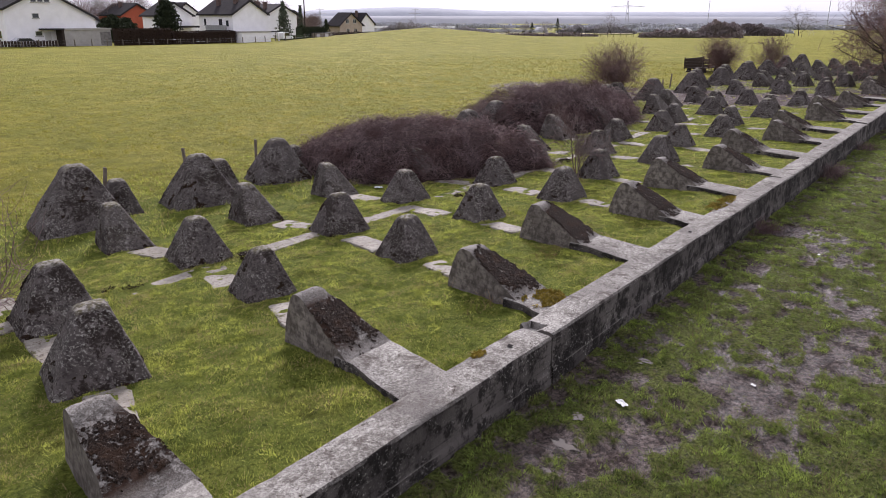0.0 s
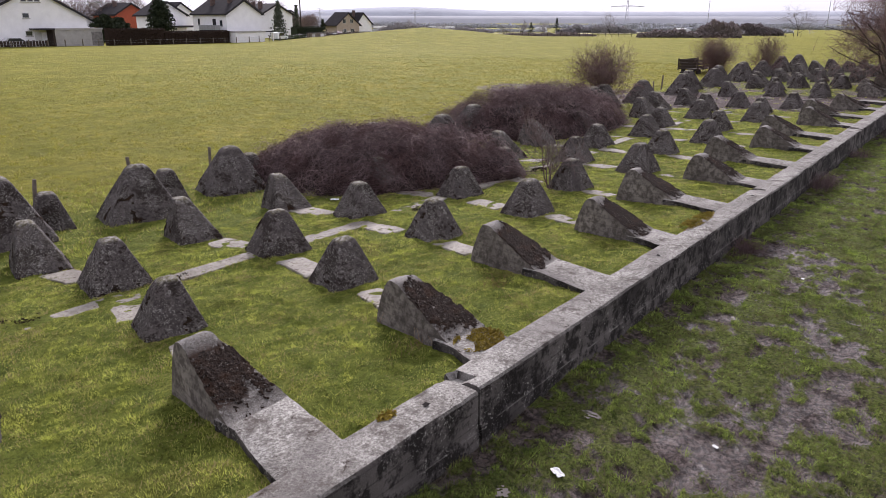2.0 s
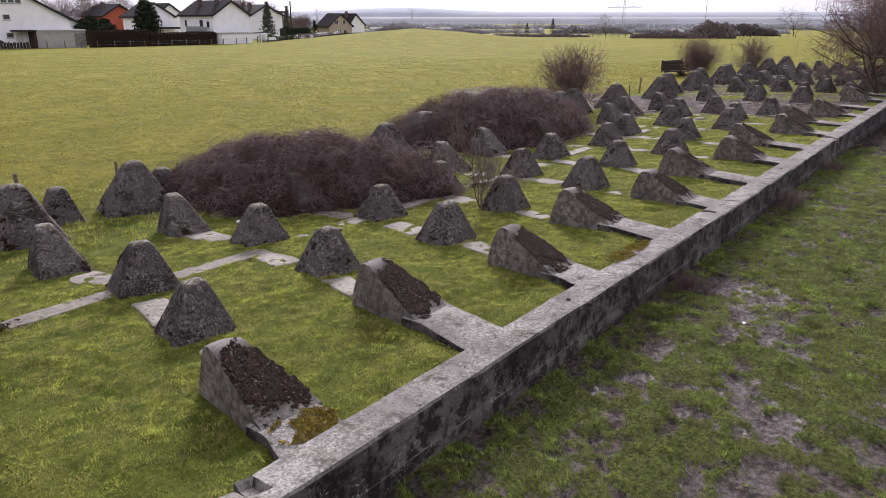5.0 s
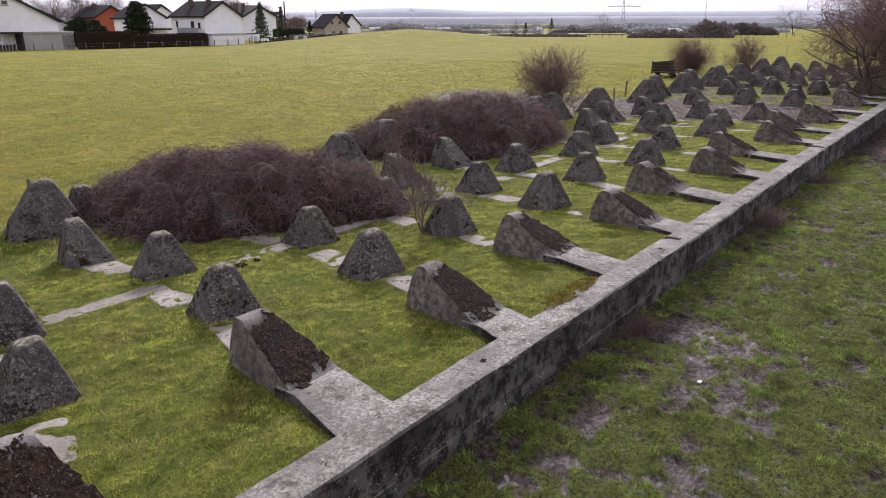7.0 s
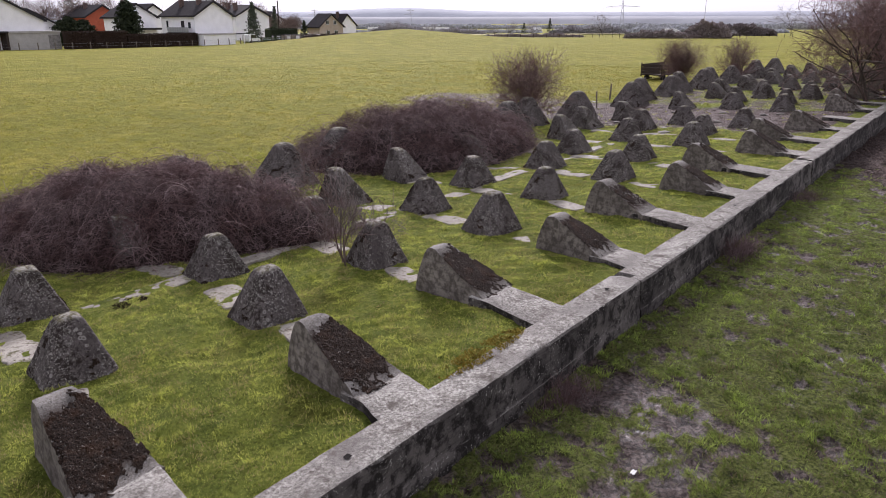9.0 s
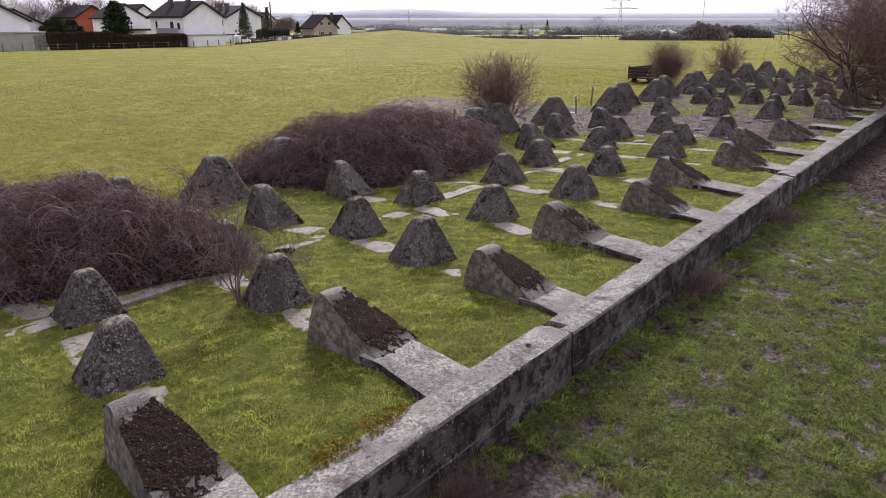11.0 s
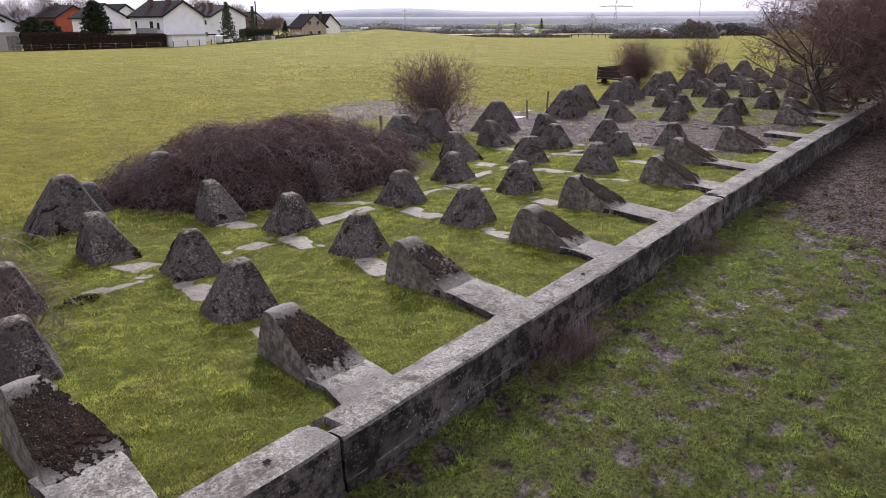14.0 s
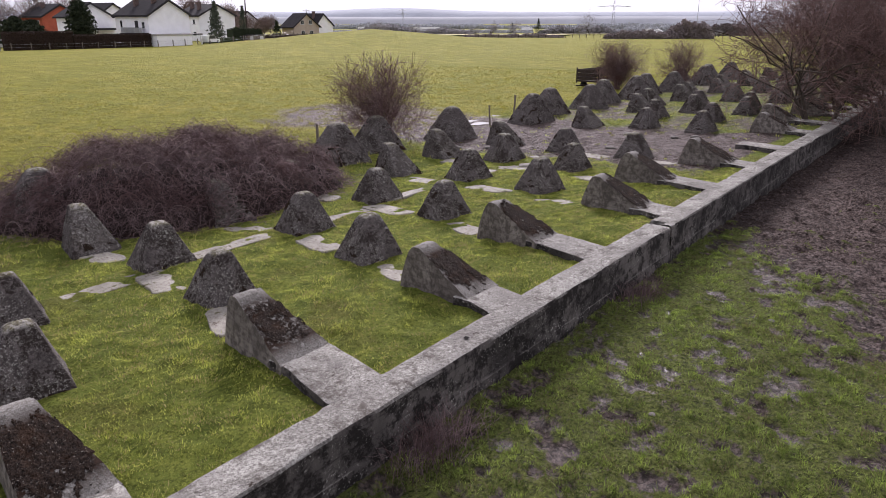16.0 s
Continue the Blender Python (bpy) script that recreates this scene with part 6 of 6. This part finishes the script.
def on_churned(r, n):
    x, y = r.uniform(18, 40, n), r.uniform(-7, -0.6, n)
    ok = r.rand(n) < churned(x, y) * (0.3 + 0.9 * fbm(x, y, 0.8, 71))
    return x[ok], y[ok]


def on_track(r, n):
    y = r.uniform(1.0, 12.0, n)
    x = r.uniform(27.5, 37, n) + 0.2 * y
    ok = mud_mask(x, y) > 0.55
    return x[ok], y[ok]


clods("dark lumps of churned earth at the end of the wall", 7000, 5, on_churned)
clods("lumps of trodden earth on the track", 1500, 7, on_track)


def litter(x, y, size, seed, z=None):
    """A crumpled scrap of white plastic."""
    n = 6
    V = []
    for i in range(n + 1):
        for j in range(n + 1):
            u, v = i / n - 0.5, j / n - 0.5
            p = Vector((u * 3 + seed * 4, v * 3, 0))
            V.append((u * size * (1 + 0.3 * noise.noise(p)), v * size * 0.6, size * (0.30 * abs(noise.noise(p * 1.6)) + 0.05)))
    me = mesh_of("litter", V, grid_faces(n + 1, n + 1), PAPER)
    ob = new("litter", me)
    ob.matrix_world = pose(x, y, (gz(x, y) if z is None else z) + 0.015, 0, 0, seed * 61)
    return tagged(ob, "crumpled scrap of white plastic litter", "litter")


litter(1.55, -1.42, 0.15, 1)
litter(8.0, 8.4, 0.22, 2)
litter(9.2, -2.0, 0.08, 3)
litter(3.05, -2.5, 0.07, 4)


# ---------------------------------------------------------------- holes in the wall's top, moss cushions
HOLE = plain("hole_shade", (0.012, 0.010, 0.009), 1.0, 5.0, 0.2)
MOSS = plain("golden_moss", (0.22, 0.165, 0.028), 0.95, 9.0, 0.45, relief=1.0)
DARKMOSS = plain("dark_dead_moss", (0.030, 0.018, 0.012), 0.95, 9.0, 0.5, relief=1.0)


def socket(x, y):
    """A square anchor hole, drawn as one flat quad with its inner shade painted dark."""
    ob = new("anchor_hole", mesh_of("anchor_hole", [(-0.035, -0.03, 0), (0.035, -0.03, 0), (0.035, 0.03, 0), (-0.035, 0.03, 0)], [(0, 1, 2, 3)], HOLE))
    ob.matrix_world = pose(x, y, WALL_Z + float(rise(x)) + (0.011 if x < 1.5 or 12.9 < x < 24.2 else 0.030), 0, 0, 8)
    return tagged(ob, "small square dark anchor hole in the wall top", "anchor hole", kind="structure")


for x in (0.95, 6.95, 12.2, 18.2):
    socket(x, -0.23)


def moss(x, y, z, w, d, n, seed, mat, label):
    r = np.random.RandomState(seed)
    a, f = r.uniform(0, 2 * np.pi, n), np.sqrt(r.rand(n))
    px, py = x + w / 2 * f * np.cos(a), y + d / 2 * f * np.sin(a)
    keep = fbm(px, py, 0.22, seed, 3) > 0.45
    px, py = px[keep], py[keep]
    m = len(px)
    co = np.stack([px, py, np.full(m, z) + r.uniform(0.0, 0.012, m)], 1)
    return tagged(new("moss_patch", clumps("moss_patch", co, r.uniform(0.006, 0.015, m), mat, seed)), label, "moss", kind="stuff")


moss(2.55, 0.25, 0.20, 0.75, 0.55, 3500, 1, MOSS, "golden-green moss on a concrete beam")
moss(9.45, 0.02, 0.222, 1.7, 0.34, 2600, 2, MOSS, "golden-green moss along the wall's inner edge")
moss(0.55, -0.06, 0.20, 0.25, 0.12, 500, 4, MOSS, "golden-green moss on the wall top")
for i, (x, y) in enumerate(((-0.25, 6.35), (2.1, 6.2), (8.3, 5.95), (13.6, 5.95))):
    moss(x, y, gz(x, y) + 0.03, 0.7, 0.4, 900, 10 + i, DARKMOSS, "dark reddish dead moss on a slab")


# ---------------------------------------------------------------- grass
def grass_material(name, dark, light, dead):
    m, t, b = material(name)
    isl = t.nodes.new("ShaderNodeNewGeometry").outputs["Random Per Island"]
    at = coords(t)
    tone = t.nodes.new("ShaderNodeAttribute")
    tone.attribute_name = "tone"
    c = mix(t, maths(t, "ADD", maths(t, "MULTIPLY", isl, 0.35), maths(t, "MULTIPLY", tone.outputs["Fac"], 0.65)), dark, light)
    c = mix(t, ramp(t, noise_tex(t, at, 1.1, 4), [(0.42, 0.0), (0.62, 0.7)]), c, tuple(1.25 * x for x in light))
    c = mix(t, ramp(t, noise_tex(t, at, 9.0, 3), [(0.40, 0.6), (0.53, 0.0)]), c, tuple(0.6 * x for x in dark))
    c = mix(t, ramp(t, noise_tex(t, at, 3.4, 4, 0.65), [(0.40, 0.35), (0.54, 0.0)]), c, tuple(0.9 * x for x in dark))
    c = mix(t, ramp(t, maths(t, "ADD", maths(t, "MULTIPLY", isl, 0.35), maths(t, "MULTIPLY", noise_tex(t, at, 2.3, 4), 0.8)), [(0.63, 0.0), (0.74, 0.9)]), c, dead)
    t.links.new(c, b.inputs["Base Color"])
    b.inputs["Roughness"].default_value = 0.6
    tr = t.nodes.new("ShaderNodeBsdfTranslucent")
    t.links.new(c, tr.inputs["Color"])
    ms = t.nodes.new("ShaderNodeMixShader")
    ms.inputs[0].default_value = 0.35
    out = [n for n in t.nodes if n.type == "OUTPUT_MATERIAL"][0]
    t.links.new(b.outputs[0], ms.inputs[1])
    t.links.new(tr.outputs[0], ms.inputs[2])
    t.links.new(ms.outputs[0], out.inputs["Surface"])
    return m


BLADE = grass_material("grass_blade", (0.095, 0.132, 0.022), (0.540, 0.580, 0.112), (0.36, 0.28, 0.14))
BLADE_LOW = grass_material("trodden_blade", (0.032, 0.052, 0.012), (0.315, 0.415, 0.075), (0.16, 0.12, 0.07))
BLADE_FIELD = grass_material("meadow_blade", (0.22, 0.22, 0.032), (0.40, 0.375, 0.070), (0.38, 0.33, 0.13))


TOOTH_SPOTS = np.array([(o.parent.matrix_world.translation.x, o.parent.matrix_world.translation.y, max(o.dimensions.x, o.dimensions.y) * 0.40) for o in scene.objects if o.name.startswith("body") and o.parent and o.parent.name.startswith("dragon_tooth") and o.dimensions.z > 0.95])


def bare(x, y):
    """Where nothing grows: on concrete, under brambles."""
    b = (y > WALL_OUT - 0.03) & (y < WALL_IN + 0.01)
    for tx, ty, tr in TOOTH_SPOTS:
        if -8 < tx < 36:
            b |= (np.abs(x - tx) < tr) & (np.abs(y - ty) < tr)
    for i, (sx, sy, w, d, a) in enumerate(SLABS):
        ca, sa = math.cos(radians(a)), math.sin(radians(a))
        u, v = (x - sx) * ca + (y - sy) * sa, -(x - sx) * sa + (y - sy) * ca
        b |= (np.abs(u) < w * 0.42) & (np.abs(v) < d * 0.43)
    for k in range(-3, 14):
        b |= (np.abs(x - (column_x(k) + wedge_shift(k) - 0.22 + 0.20 * np.clip(y, 0, 1))) < np.interp(y, [0, 1, 2.2], [0.40, 0.36, 0.2])) & (y > -0.1) & (y < apex_y(k) + 0.28)
    for poly in (BRAMBLE_A, BRAMBLE_B):
        b |= inside_poly(x, y, poly) & (edge_distance(x, y, poly) > 0.25)
    for px, py, w, d, _ in PUDDLES:
        b |= ((x - px) / (w * 0.5)) ** 2 + ((y - py) / (d * 0.5)) ** 2 < 1
    return b


def grass(name, label, x0, x1, y0, y1, tufts, blades, h0, h1, width, seed, mat, thin=None, mud=True, spread=0.045):
    """Tufts of blades that splay from their middle; tufts differ in height."""
    r = np.random.RandomState(seed)
    n = int((x1 - x0) * (y1 - y0) * tufts)
    cx, cy = r.uniform(x0, x1, n), r.uniform(y0, y1, n)
    patch = 0.5 * fbm(cx, cy, 0.8, seed + 1, 2) + 0.5 * np.clip((fbm(cx, cy, 0.30, 55, 2) - 0.5) * 1.8 + 0.5, 0, 1)
    keep = r.rand(n) < np.clip((patch - 0.08) * 3.2, 0.45, 1)
    if thin is not None:
        keep &= r.rand(n) < thin(cx, cy)
    if mud:
        m = mud_mask(cx, cy) + 0.5 * (fbm(cx, cy, 0.3, 77, 3) - 0.5)
        cover = np.where(cy < -0.3, turf(cx, cy), step(0.62, 0.30, m))
        cover = np.where((cy > 0) & (fbm(cx, cy, 0.40, 83, 3) > 0.70), 0.3, cover)
        keep &= (r.rand(n) < cover) | (r.rand(n) < 0.03)
    cx, cy, patch = cx[keep], cy[keep], patch[keep]
    tall = (0.35 + 0.9 * r.rand(len(cx)) ** 2.0 + 1.3 * np.clip(fbm(cx, cy, 0.16, 59, 2) - 0.45, 0, 1)) * (0.55 + 0.9 * np.clip(patch, 0.2, 0.9))
    ca, cl = r.uniform(0, 2 * np.pi, len(cx)), r.uniform(0, 0.7, len(cx))
    i = np.repeat(np.arange(len(cx)), blades)
    n = len(i)
    ox, oy = r.normal(0, spread, n), r.normal(0, spread, n)
    x, y = cx[i] + ox, cy[i] + oy
    ok = ~bare(x, y)
    i, ox, oy, x, y = i[ok], ox[ok], oy[ok], x[ok], y[ok]
    n = len(i)
    z = ground_z(x, y) - 0.006
    h = (h0 + (h1 - h0) * r.rand(n)) * tall[i]
    lx = ox / spread * 0.45 + np.cos(ca[i]) * cl[i] + r.normal(0, 0.25, n)
    ly = oy / spread * 0.45 + np.sin(ca[i]) * cl[i] + r.normal(0, 0.25, n)
    b = np.arctan2(ly, lx) + np.pi / 2 + r.normal(0, 0.5, n)
    w = width * r.uniform(0.6, 1.3, n)
    dx, dy = np.cos(b) * w / 2, np.sin(b) * w / 2
    co = np.empty((n, 3, 3))
    co[:, 0] = np.stack([x - dx, y - dy, z], 1)
    co[:, 1] = np.stack([x + dx, y + dy, z], 1)
    co[:, 2] = np.stack([x + lx * h, y + ly * h, z + h], 1)
    me = big_mesh(name, co.reshape(-1, 3), np.arange(n * 3).reshape(n, 3), mat)
    # Besides random tone, blades darken in the ground's hollows: shade put into colour.
    tone = np.clip((fbm(x, y, 0.24, 55, 2) - 0.5) * 1.1 + 3.4 * (fbm(x, y, 0.11, 58, 2) - 0.5) + 0.55 + r.normal(0, 0.08, n), 0, 1)
    me.attributes.new("tone", "FLOAT", "POINT").data.foreach_set("value", np.repeat(tone, 3).astype(np.float32))
    return tagged(new(name, me), label, "grass", kind="stuff")


grass("grass", "short bright green grass between the teeth", -5.0, 14.0, 0.0, 8.6, 330, 15, 0.014, 0.044, 0.0085, 1, BLADE)
grass("grass", "short bright green grass between the teeth", 14.0, 31.0, 0.0, 8.6, 220, 11, 0.014, 0.046, 0.0115, 2, BLADE)
grass("grass", "tufted grass on muddy ground beside the wall", -3.0, 12.0, -6.0, -0.5, 230, 18, 0.018, 0.060, 0.0080, 3, BLADE_LOW, spread=0.034)
grass("grass", "tufted grass on muddy ground beside the wall", 12.0, 27.0, -5.5, -0.5, 190, 16, 0.018, 0.060, 0.0095, 4, BLADE_LOW, spread=0.036)
grass("grass", "rough meadow grass at the edge of the teeth", -2.0, 31.0, 9.0, 16.0, 36, 11, 0.04, 0.12, 0.017, 5, BLADE)
grass("grass", "yellow-green meadow grass", 0.0, 70.0, 13.0, 70.0, 9, 9, 0.03, 0.085, 0.035, 6, BLADE_FIELD, thin=lambda x, y: step(70, 18, y + 0.1 * x), mud=False, spread=0.10)
grass("grass", "patchy grass among the far teeth", 31.0, 50.0, 0.5, 14.0, 30, 10, 0.03, 0.09, 0.020, 7, BLADE)
